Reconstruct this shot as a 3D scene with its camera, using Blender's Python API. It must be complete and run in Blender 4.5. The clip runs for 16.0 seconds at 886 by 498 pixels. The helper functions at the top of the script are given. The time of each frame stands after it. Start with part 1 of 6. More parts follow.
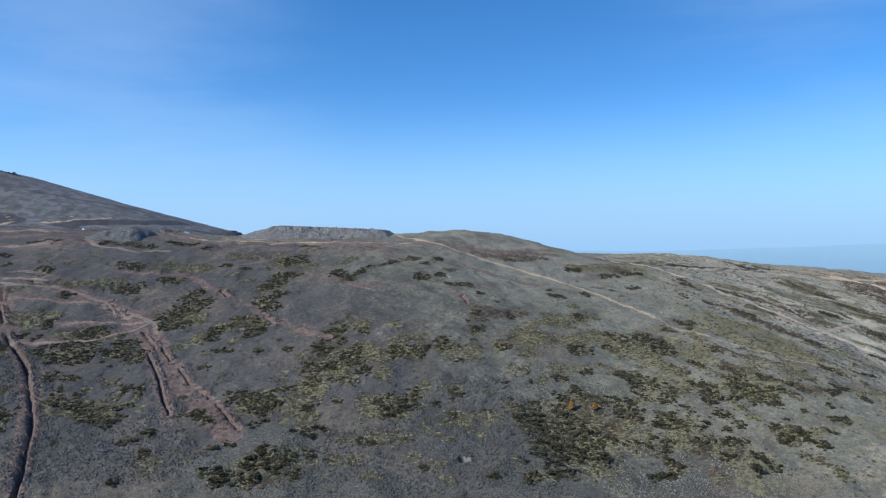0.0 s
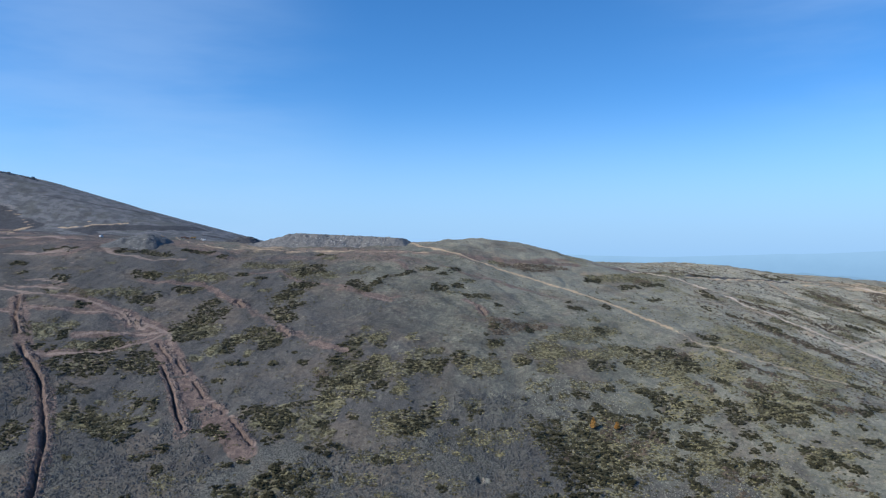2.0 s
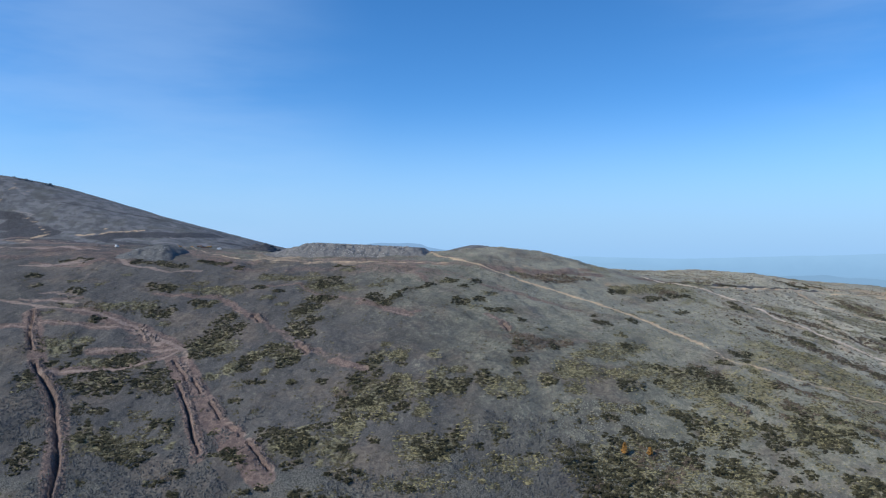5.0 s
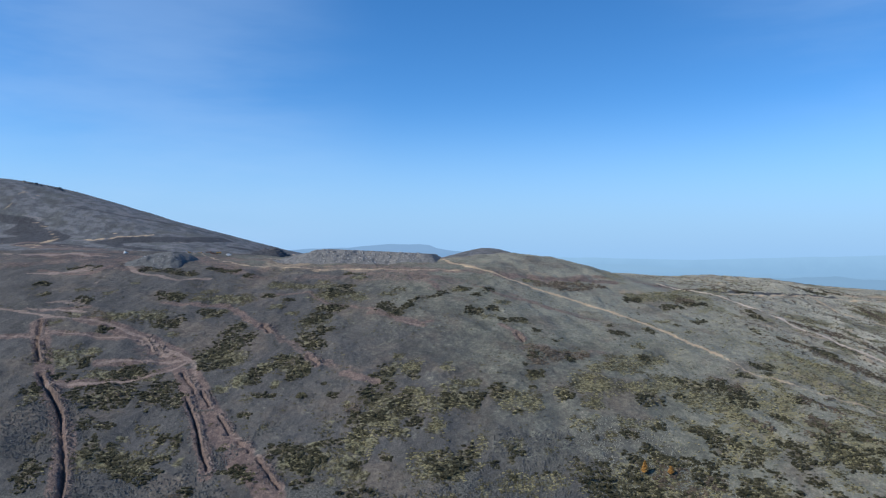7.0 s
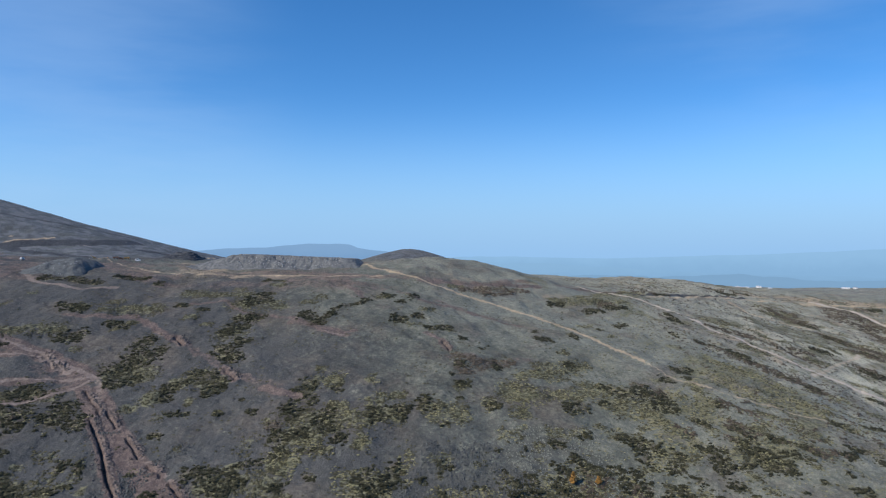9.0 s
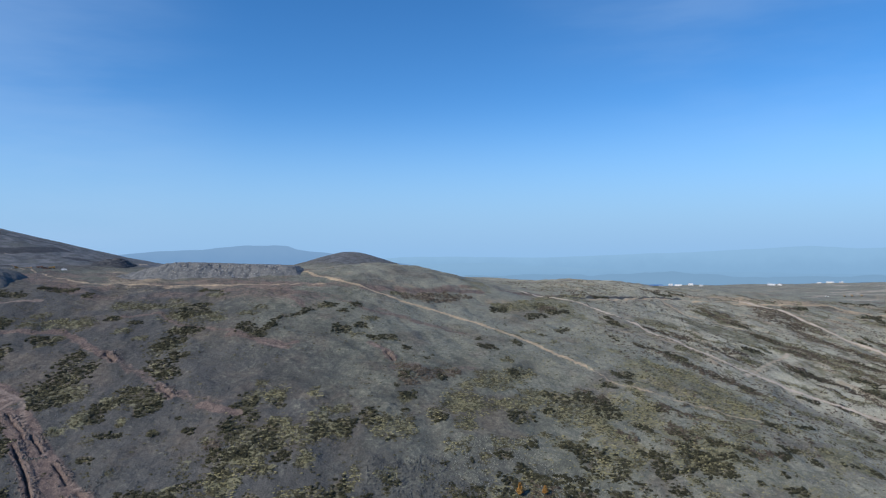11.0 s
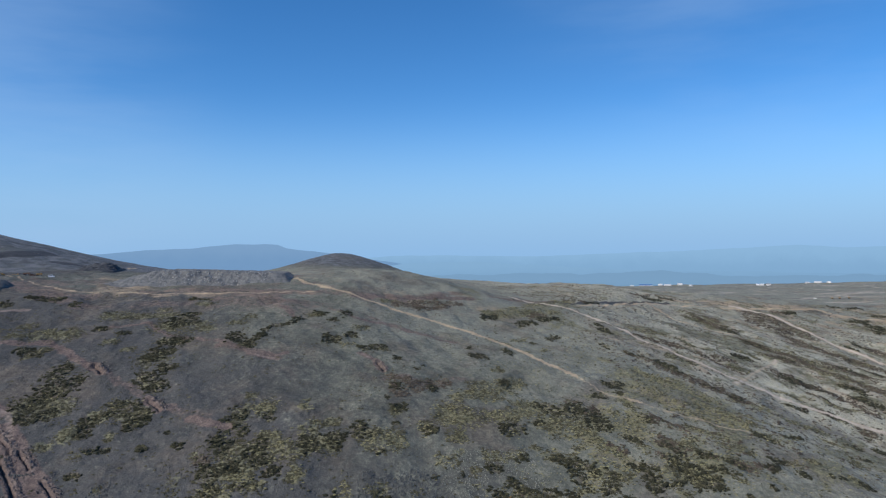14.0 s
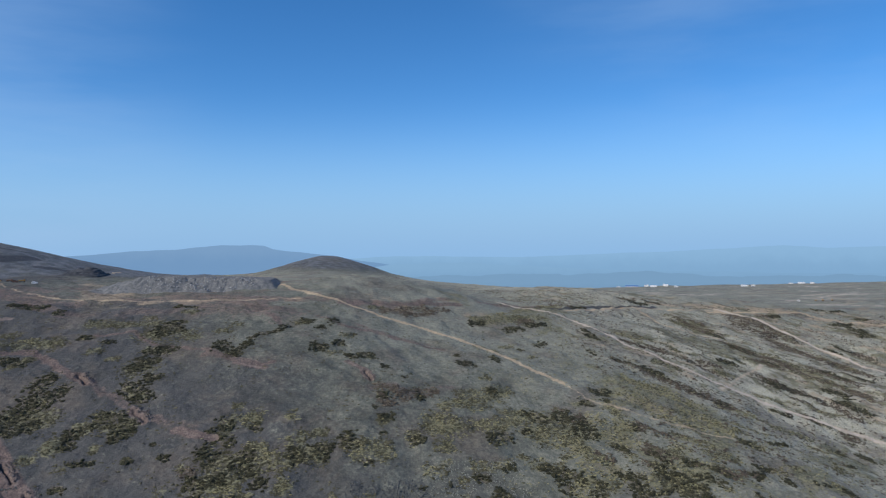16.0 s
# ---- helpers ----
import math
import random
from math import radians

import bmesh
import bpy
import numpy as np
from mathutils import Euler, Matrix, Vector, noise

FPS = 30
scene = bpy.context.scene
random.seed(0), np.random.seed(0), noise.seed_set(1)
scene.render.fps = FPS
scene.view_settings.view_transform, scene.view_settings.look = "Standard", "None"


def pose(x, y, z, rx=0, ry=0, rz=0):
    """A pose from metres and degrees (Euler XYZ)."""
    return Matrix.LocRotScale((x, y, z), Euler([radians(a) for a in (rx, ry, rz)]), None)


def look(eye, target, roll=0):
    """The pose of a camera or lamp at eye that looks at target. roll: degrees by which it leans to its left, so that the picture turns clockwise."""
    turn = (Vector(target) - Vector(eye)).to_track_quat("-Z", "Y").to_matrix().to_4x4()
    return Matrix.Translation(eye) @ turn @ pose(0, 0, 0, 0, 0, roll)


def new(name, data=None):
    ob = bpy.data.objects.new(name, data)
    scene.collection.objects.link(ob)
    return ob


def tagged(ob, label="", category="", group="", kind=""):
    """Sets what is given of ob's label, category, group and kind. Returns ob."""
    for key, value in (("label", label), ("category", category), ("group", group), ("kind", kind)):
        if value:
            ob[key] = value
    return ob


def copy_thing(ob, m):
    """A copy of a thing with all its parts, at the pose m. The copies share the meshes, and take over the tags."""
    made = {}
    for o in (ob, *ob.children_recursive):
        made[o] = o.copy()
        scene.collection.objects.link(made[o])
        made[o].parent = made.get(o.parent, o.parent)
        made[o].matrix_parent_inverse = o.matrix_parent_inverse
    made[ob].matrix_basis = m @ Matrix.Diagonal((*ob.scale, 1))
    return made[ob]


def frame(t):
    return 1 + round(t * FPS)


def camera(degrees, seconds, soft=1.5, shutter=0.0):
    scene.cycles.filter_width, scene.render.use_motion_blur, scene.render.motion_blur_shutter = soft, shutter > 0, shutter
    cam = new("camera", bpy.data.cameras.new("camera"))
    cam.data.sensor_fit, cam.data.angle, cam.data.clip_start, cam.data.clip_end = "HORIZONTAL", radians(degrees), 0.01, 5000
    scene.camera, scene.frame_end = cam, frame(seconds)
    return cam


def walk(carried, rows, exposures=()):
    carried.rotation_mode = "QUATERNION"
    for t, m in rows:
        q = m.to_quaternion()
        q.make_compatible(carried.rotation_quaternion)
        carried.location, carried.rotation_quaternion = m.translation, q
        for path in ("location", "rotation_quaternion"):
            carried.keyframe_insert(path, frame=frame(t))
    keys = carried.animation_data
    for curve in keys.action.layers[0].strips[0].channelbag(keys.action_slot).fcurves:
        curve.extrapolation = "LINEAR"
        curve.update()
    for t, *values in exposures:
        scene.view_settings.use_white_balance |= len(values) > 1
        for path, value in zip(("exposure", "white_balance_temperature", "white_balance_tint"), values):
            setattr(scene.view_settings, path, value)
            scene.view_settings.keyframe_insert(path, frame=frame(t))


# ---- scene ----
import functools

cam = camera(63.90, 16.0, 1.25)
# seconds, place in metres, yaw, pitch and roll in degrees
ROWS = [
    (0.0, -0.00, 0.00, 90.00, -0.00, 0.07, -0.02),
    (0.5, -0.26, 1.51, 91.10, 0.28, 0.12, -0.16),
    (1.0, -0.62, 3.20, 92.16, 0.59, 0.19, -0.27),
    (1.5, -1.08, 5.03, 93.22, 0.90, 0.25, -0.35),
    (2.0, -1.66, 6.94, 94.34, 1.22, 0.35, -0.38),
    (2.5, -2.32, 8.86, 95.49, 1.50, 0.42, -0.38),
    (3.0, -3.05, 10.71, 96.63, 1.73, 0.43, -0.33),
    (3.5, -3.75, 12.56, 97.77, 1.92, 0.42, -0.31),
    (4.0, -4.46, 14.45, 98.85, 2.09, 0.42, -0.31),
    (6.5, -7.99, 23.85, 104.69, 2.93, 0.44, -0.30),
    (7.0, -8.50, 25.94, 105.89, 3.10, 0.45, -0.30),
    (7.5, -9.01, 28.11, 107.07, 2.41, 0.45, -0.27),
    (8.0, -9.58, 30.33, 108.18, 0.94, 0.44, -0.22),
    (8.5, -10.21, 32.57, 109.28, -0.96, 0.41, -0.18),
    (9.0, -10.89, 34.71, 110.41, -3.29, 0.37, -0.12),
    (9.5, -11.54, 36.62, 111.65, -5.83, 0.59, -0.03),
    (10.0, -12.14, 38.26, 112.78, -7.45, 0.56, 0.18),
    (12.5, -12.43, 38.66, 118.34, -8.40, 0.10, 0.48),
    (13.0, -12.35, 38.80, 119.48, -8.56, 0.09, 0.45),
    (13.5, -12.31, 39.01, 120.61, -8.71, 0.13, 0.44),
    (14.0, -12.31, 39.15, 121.71, -8.90, 0.15, 0.43),
    (14.5, -12.38, 39.25, 122.82, -9.13, 0.16, 0.46),
    (15.0, -12.46, 39.31, 123.90, -9.37, 0.18, 0.48),
    (15.5, -12.52, 39.33, 124.95, -9.66, 0.17, 0.49),
    (16.0, -12.54, 39.30, 126.00, -9.95, 0.15, 0.49),
]
walk(cam, [(t, pose(x, y, z, 90 + pitch, roll, yaw)) for t, x, y, z, yaw, pitch, roll in ROWS],
     [(0.0, 0.04), (4.0, 0.0), (6.5, -0.04), (8.5, -0.09), (10.0, -0.16), (12.5, -0.22), (16.0, -0.27)])

# ---- sky and sun ----
SUN_AZ, SUN_EL = radians(-112.0), radians(38.0)   # clockwise from straight ahead (+y), and above the horizon
world = bpy.data.worlds.new("sky")
scene.world = world
world.use_nodes = True
wn, wl = world.node_tree.nodes, world.node_tree.links
wn.clear()
sky = wn.new("ShaderNodeTexSky")
sky.sky_type = "NISHITA"
sky.sun_disc = False
sky.sun_elevation, sky.sun_rotation = SUN_EL, SUN_AZ
sky.altitude, sky.air_density, sky.dust_density, sky.ozone_density = 1200.0, 0.9, 0.05, 6.0
rich = wn.new("ShaderNodeHueSaturation")
rich.inputs["Saturation"].default_value = 1.19
rich.inputs["Value"].default_value = 0.99
wl.new(sky.outputs["Color"], rich.inputs["Color"])
# pale haze low over the horizon
sky_way = wn.new("ShaderNodeTexCoord")
height = wn.new("ShaderNodeSeparateXYZ")
wl.new(sky_way.outputs["Generated"], height.inputs["Vector"])
low = wn.new("ShaderNodeMapRange")
low.interpolation_type = "SMOOTHERSTEP"
for key, value in (("From Min", -0.03), ("From Max", 0.24), ("To Min", 1.0), ("To Max", 0.0)):
    low.inputs[key].default_value = value
wl.new(height.outputs["Z"], low.inputs["Value"])
haze = wn.new("ShaderNodeMix")
haze.data_type = "RGBA"
haze.inputs[7].default_value = (1.86, 3.30, 5.22, 1.0)
wl.new(low.outputs["Result"], haze.inputs["Factor"])
wl.new(rich.outputs["Color"], haze.inputs[6])
# thin high cloud, drawn out in one direction
drawn = wn.new("ShaderNodeMapping")
drawn.inputs["Rotation"].default_value = (0.25, -0.12, 0.5)
drawn.inputs["Scale"].default_value = (1.2, 2.4, 7.0)
wisp = wn.new("ShaderNodeTexNoise")
wisp.inputs["Scale"].default_value, wisp.inputs["Detail"].default_value, wisp.inputs["Roughness"].default_value = 1.6, 5.0, 0.55
thin = wn.new("ShaderNodeMapRange")
thin.interpolation_type = "SMOOTHSTEP"
for key, value in (("From Min", 0.30), ("From Max", 0.75), ("To Min", 0.0), ("To Max", 0.75)):
    thin.inputs[key].default_value = value
veil = wn.new("ShaderNodeMix")
veil.data_type = "RGBA"
veil.inputs[7].default_value = (2.9, 4.1, 5.9, 1.0)
wl.new(sky_way.outputs["Generated"], drawn.inputs["Vector"])
wl.new(drawn.outputs["Vector"], wisp.inputs["Vector"])
wl.new(wisp.outputs["Fac"], thin.inputs["Value"])
# it gathers low in the north-west and high in the north-east
spread = []
for az, el, wide, most in ((-31, 9, 0.90, 0.34), (36, 27, 0.90, 0.30)):
    near = wn.new("ShaderNodeVectorMath")
    near.operation = "DOT_PRODUCT"
    near.inputs[1].default_value = (math.sin(radians(az)) * math.cos(radians(el)), math.cos(radians(az)) * math.cos(radians(el)), math.sin(radians(el)))
    wl.new(sky_way.outputs["Generated"], near.inputs[0])
    lobe = wn.new("ShaderNodeMapRange")
    lobe.interpolation_type = "SMOOTHERSTEP"
    for key, value in (("From Min", wide), ("From Max", 1.0), ("To Min", 0.0), ("To Max", most)):
        lobe.inputs[key].default_value = value
    wl.new(near.outputs["Value"], lobe.inputs["Value"])
    spread.append(lobe.outputs["Result"])
cover = wn.new("ShaderNodeMath")
cover.operation = "MAXIMUM"
wl.new(spread[0], cover.inputs[0])
wl.new(spread[1], cover.inputs[1])
amount = wn.new("ShaderNodeMath")
amount.operation = "MULTIPLY"
wl.new(thin.outputs["Result"], amount.inputs[0])
wl.new(cover.outputs[0], amount.inputs[1])
wl.new(amount.outputs[0], veil.inputs["Factor"])
wl.new(haze.outputs[2], veil.inputs[6])
background = wn.new("ShaderNodeBackground")
background.inputs["Strength"].default_value = 0.176
world_out = wn.new("ShaderNodeOutputWorld")
wl.new(veil.outputs[2], background.inputs["Color"])
wl.new(background.outputs["Background"], world_out.inputs["Surface"])

sun_data = bpy.data.lights.new("sun", "SUN")
sun_data.energy, sun_data.angle, sun_data.color = 4.8, radians(0.53), (1.0, 0.91, 0.79)
sun_way = Vector((math.sin(SUN_AZ) * math.cos(SUN_EL), math.cos(SUN_AZ) * math.cos(SUN_EL), math.sin(SUN_EL)))
sun = new("sun", sun_data)
sun.matrix_world = look(sun_way * 300.0, (0, 0, 0))

# ---- materials ----
class Mat:
    """A node material and short ways to wire it."""

    def __init__(self, name, rough=0.9):
        self.m = bpy.data.materials.new(name)
        self.m.use_nodes = True
        self.n, self.l = self.m.node_tree.nodes, self.m.node_tree.links
        self.b = self.n["Principled BSDF"]
        self.b.inputs["Roughness"].default_value = rough
        self.b.inputs["Specular IOR Level"].default_value = 0.25
        self.where = self.n.new("ShaderNodeNewGeometry").outputs["Position"]

    def put(self, socket, value):
        if isinstance(value, bpy.types.NodeSocket):
            self.l.new(value, socket)
        elif isinstance(value, tuple):
            socket.default_value = (*value, 1.0)
        else:
            socket.default_value = value

    def noise(self, scale, detail=3.0, rough=0.55, stretch=None):
        t = self.n.new("ShaderNodeTexNoise")
        t.inputs["Scale"].default_value, t.inputs["Detail"].default_value, t.inputs["Roughness"].default_value = scale, detail, rough
        src = self.where
        if stretch:
            mp = self.n.new("ShaderNodeMapping")
            mp.inputs["Scale"].default_value = stretch
            mp.inputs["Rotation"].default_value = (0, 0, radians(35))
            self.l.new(src, mp.inputs["Vector"])
            src = mp.outputs["Vector"]
        self.l.new(src, t.inputs["Vector"])
        return t.outputs["Fac"]

    def cells(self, scale, out="Distance"):
        t = self.n.new("ShaderNodeTexVoronoi")
        t.inputs["Scale"].default_value = scale
        self.l.new(self.where, t.inputs["Vector"])
        return t.outputs[out]

    def ramp(self, fac, a, b, lo=0.0, hi=1.0):
        t = self.n.new("ShaderNodeMapRange")
        t.interpolation_type = "SMOOTHSTEP"
        self.put(t.inputs["Value"], fac)
        for k, v in (("From Min", a), ("From Max", b), ("To Min", lo), ("To Max", hi)):
            t.inputs[k].default_value = v
        return t.outputs["Result"]

    def math(self, op, a, b=0.0):
        t = self.n.new("ShaderNodeMath")
        t.operation = op
        self.put(t.inputs[0], a)
        self.put(t.inputs[1], b)
        return t.outputs[0]

    def mix(self, fac, a, b):
        t = self.n.new("ShaderNodeMix")
        t.data_type = "RGBA"
        self.put(t.inputs["Factor"], fac)
        self.put(t.inputs[6], a)
        self.put(t.inputs[7], b)
        return t.outputs[2]

    def scaled(self, colour, k):
        t = self.n.new("ShaderNodeVectorMath")
        t.operation = "SCALE"
        self.l.new(colour, t.inputs[0])
        t.inputs["Scale"].default_value = k
        return t.outputs["Vector"]

    def mask(self, name):
        t = self.n.new("ShaderNodeAttribute")
        t.attribute_name = name
        s = self.n.new("ShaderNodeSeparateColor")
        self.l.new(t.outputs["Color"], s.inputs["Color"])
        return s.outputs[0], s.outputs[1], s.outputs[2], t.outputs["Alpha"]

    def island(self):
        return self.n.new("ShaderNodeNewGeometry").outputs["Random Per Island"]

    def single(self):
        return self.n.new("ShaderNodeObjectInfo").outputs["Random"]

    def bump(self, height, strength=0.5, distance=0.1):
        t = self.n.new("ShaderNodeBump")
        t.inputs["Strength"].default_value, t.inputs["Distance"].default_value = strength, distance
        self.l.new(height, t.inputs["Height"])
        self.l.new(t.outputs["Normal"], self.b.inputs["Normal"])

    def done(self, colour):
        self.put(self.b.inputs["Base Color"], colour)
        return self.m


def ground_material():
    m = Mat("hillside")
    coarse, mid, fine, grit = m.noise(0.02, 4), m.noise(0.10, 4), m.noise(0.5, 4, 0.65), m.noise(1.7, 3, 0.7)
    track, red, olive, scree = m.mask("cover_a")
    dry, heath, dark, pale = m.mask("cover_b")

    def edge(mask, wobble=0.55, lo=0.35, hi=0.65):
        w = m.math("MULTIPLY", m.math("SUBTRACT", mid, 0.5), wobble)
        f = m.math("MULTIPLY", m.math("SUBTRACT", fine, 0.5), wobble)
        return m.ramp(m.math("ADD", mask, m.math("ADD", w, f)), lo, hi)

    # lichen-grey stones: blue-grey, green-grey and pale specks
    broad, lobes = m.noise(0.011, 5, 0.6), m.noise(0.045, 5, 0.62)
    col = m.mix(m.ramp(coarse, 0.38, 0.62), (0.059, 0.060, 0.061), (0.083, 0.083, 0.079))
    col = m.mix(m.ramp(broad, 0.42, 0.60, 0.0, 0.6), col, (0.057, 0.060, 0.063))
    col = m.mix(m.ramp(mid, 0.42, 0.62, 0.0, 0.45), col, (0.062, 0.065, 0.063))
    col = m.mix(m.ramp(fine, 0.47, 0.62, 0.0, 0.26), col, (0.136, 0.138, 0.128))
    col = m.mix(m.ramp(grit, 0.50, 0.60, 0.0, 0.36), col, (0.044, 0.047, 0.050))
    lichen, worn, bleached, mine = m.mask("cover_c")
    col = m.mix(m.math("MULTIPLY", m.ramp(lichen, 0.08, 0.55), 0.70), col, (0.106, 0.115, 0.088))
    lichen_col = m.mix(m.ramp(fine, 0.40, 0.66), (0.208, 0.213, 0.170), (0.268, 0.268, 0.208))
    lichen_col = m.mix(m.ramp(grit, 0.50, 0.60, 0.0, 0.55), lichen_col, (0.112, 0.120, 0.096))
    col = m.mix(m.math("MULTIPLY", edge(lichen, 0.8, 0.1, 0.9), 0.95), col, lichen_col)
    bleached_col = m.mix(m.ramp(fine, 0.40, 0.62), (0.432, 0.412, 0.312), (0.510, 0.482, 0.362))
    bleached_col = m.mix(m.ramp(grit, 0.50, 0.60, 0.0, 0.5), bleached_col, (0.225, 0.226, 0.184))
    col = m.mix(m.math("MULTIPLY", edge(bleached, 0.8, 0.1, 0.9), 0.95), col, bleached_col)
    mountain_col = m.mix(m.ramp(mid, 0.40, 0.60), (0.085, 0.096, 0.106), (0.148, 0.157, 0.168))
    mountain_col = m.mix(m.ramp(m.noise(0.035, 4, 0.6), 0.50, 0.62, 0.0, 0.7), mountain_col, (0.088, 0.097, 0.094))
    col = m.mix(edge(mine, 0.5), col, mountain_col)
    specks = m.noise(2.6, 2, 0.6)
    col = m.mix(m.ramp(specks, 0.57, 0.67, 0.0, 0.20), col, (0.310, 0.306, 0.240))
    col = m.mix(m.ramp(specks, 0.42, 0.33, 0.0, 0.30), col, (0.050, 0.053, 0.048))
    scree_col = m.mix(m.ramp(grit, 0.40, 0.60), (0.036, 0.039, 0.038), (0.124, 0.130, 0.117))
    col = m.mix(edge(scree, 0.5), col, scree_col)
    earthy = m.math("MULTIPLY", m.ramp(m.noise(0.024, 6, 0.68), 0.49, 0.63, 0.0, 0.62), m.math("SUBTRACT", 1.0, mine))
    col = m.mix(earthy, col, m.mix(m.ramp(fine, 0.38, 0.62), (0.098, 0.084, 0.070), (0.160, 0.139, 0.112)))
    dry_col = m.mix(m.ramp(fine, 0.35, 0.65), (0.430, 0.335, 0.225), (0.300, 0.242, 0.168))
    col = m.mix(m.math("MULTIPLY", edge(dry, 0.7), 0.8), col, dry_col)
    heath_col = m.mix(m.ramp(fine, 0.40, 0.62), (0.082, 0.069, 0.054), (0.150, 0.127, 0.096))
    col = m.mix(m.math("MULTIPLY", edge(heath, 0.9, 0.4, 0.7), 0.75), col, heath_col)
    olive_col = m.mix(m.ramp(fine, 0.42, 0.60), (0.100, 0.098, 0.057), (0.196, 0.189, 0.115))
    col = m.mix(m.math("MULTIPLY", edge(olive, 1.2, 0.36, 0.7), 0.9), col, olive_col)
    red_col = m.mix(m.ramp(fine, 0.38, 0.62), (0.121, 0.088, 0.079), (0.196, 0.146, 0.124))
    red_col = m.mix(m.ramp(grit, 0.50, 0.60, 0.0, 0.7), red_col, (0.070, 0.056, 0.052))
    col = m.mix(m.math("MULTIPLY", edge(red, 0.6), 0.85), col, red_col)
    worn_col = m.mix(m.ramp(fine, 0.35, 0.65), (0.185, 0.148, 0.128), (0.262, 0.212, 0.180))
    col = m.mix(m.math("MULTIPLY", edge(worn, 0.4), 0.9), col, worn_col)
    dark_col = m.mix(m.ramp(fine, 0.35, 0.65), (0.030, 0.035, 0.043), (0.058, 0.062, 0.069))
    col = m.mix(m.math("MULTIPLY", edge(dark, 0.5), 0.9), col, dark_col)
    track_col = m.mix(m.ramp(fine, 0.35, 0.65), (0.370, 0.288, 0.188), (0.490, 0.388, 0.258))
    col = m.mix(m.math("MULTIPLY", edge(track, 0.35), 0.9), col, track_col)
    pale_col = m.mix(m.ramp(fine, 0.35, 0.65), (0.600, 0.520, 0.420), (0.470, 0.410, 0.335))
    col = m.mix(m.math("MULTIPLY", edge(pale, 0.5), 0.85), col, pale_col)
    col = m.mix(m.ramp(lobes, 0.50, 0.64, 0.0, 0.8), col, m.scaled(col, 1.14))
    col = m.mix(m.ramp(lobes, 0.48, 0.36, 0.0, 0.8), col, m.scaled(col, 0.78))
    grain, stony = m.noise(1.15, 5, 0.78), m.math("MAXIMUM", m.ramp(m.noise(0.028, 4, 0.6), 0.45, 0.65, 0.26, 0.80), m.math("MULTIPLY", scree, 1.0))
    col = m.mix(m.math("MULTIPLY", stony, m.ramp(grain, 0.54, 0.66, 0.0, 0.45)), col, m.scaled(col, 1.70))
    col = m.mix(m.math("MULTIPLY", stony, m.ramp(grain, 0.47, 0.36, 0.0, 0.48)), col, m.scaled(col, 0.42))
    h = m.math("ADD", m.math("MULTIPLY", grit, 0.5), m.math("SUBTRACT", fine, m.math("MULTIPLY", m.cells(1.1), 0.2)))
    h = m.math("ADD", h, m.math("MULTIPLY", m.noise(0.16, 4, 0.55), 3.0))
    m.bump(h, 0.52, 0.8)
    return m.done(col)


def foliage_material(name, dark, light, tip):
    m = Mat(name, 0.8)
    col = m.mix(m.island(), dark, light)
    col = m.mix(m.ramp(m.noise(1.4, 3), 0.5, 0.72), col, tip)
    col = m.mix(m.ramp(m.noise(0.38, 3, 0.6), 0.52, 0.68, 0.0, 0.75), col, tip)
    col = m.mix(m.ramp(m.noise(0.05, 2), 0.40, 0.62, 0.0, 0.5), col, dark)
    m.bump(m.noise(5.0, 3, 0.7), 0.9, 0.2)
    return m.done(col)


def rock_material(name, a, b, c, scale=0.6):
    m = Mat(name, 0.88)
    col = m.mix(m.ramp(m.noise(scale, 4), 0.36, 0.64), a, b)
    col = m.mix(m.ramp(m.noise(scale * 5, 3, 0.7), 0.5, 0.72), col, c)
    col = m.mix(m.math("MULTIPLY", m.island(), 0.35), col, a)
    m.bump(m.noise(scale * 4, 4, 0.7), 0.8, 0.25)
    return m.done(col)


def paint_material(name, colour, rough=0.5):
    m = Mat(name, rough)
    worn = tuple(c * 0.6 + 0.05 for c in colour)
    return m.done(m.mix(m.ramp(m.noise(1.3, 4, 0.7), 0.55, 0.8), colour, worn))


def painted_haze_material(name, low, high, z0, z1, strength=1.0):
    """Far ranges, the haze of miles of bright air painted in as a glowing colour."""
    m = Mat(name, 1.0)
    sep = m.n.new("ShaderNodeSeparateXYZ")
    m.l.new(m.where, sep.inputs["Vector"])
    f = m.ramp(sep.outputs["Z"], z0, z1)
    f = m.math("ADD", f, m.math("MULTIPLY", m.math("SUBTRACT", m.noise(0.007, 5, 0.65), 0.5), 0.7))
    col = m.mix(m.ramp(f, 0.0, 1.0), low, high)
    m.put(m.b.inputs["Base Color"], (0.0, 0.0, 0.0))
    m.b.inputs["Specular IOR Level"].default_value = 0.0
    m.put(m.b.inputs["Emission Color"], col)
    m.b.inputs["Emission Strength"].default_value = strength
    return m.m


GROUND = ground_material()
PINE = foliage_material("dwarf_pine_needles", (0.023, 0.023, 0.012), (0.044, 0.043, 0.021), (0.084, 0.080, 0.041))
OLIVE = foliage_material("olive_scrub", (0.050, 0.047, 0.025), (0.090, 0.083, 0.045), (0.142, 0.130, 0.076))
MOSS = foliage_material("yellow_moss", (0.160, 0.149, 0.077), (0.256, 0.238, 0.122), (0.358, 0.331, 0.182))
HEATH = foliage_material("brown_heath", (0.052, 0.042, 0.032), (0.112, 0.089, 0.063), (0.196, 0.162, 0.112))
LARCH = foliage_material("orange_needles", (0.210, 0.105, 0.025), (0.310, 0.165, 0.042), (0.390, 0.225, 0.070))
BARK = rock_material("bark", (0.060, 0.048, 0.038), (0.110, 0.090, 0.070), (0.040, 0.034, 0.030), 6.0)
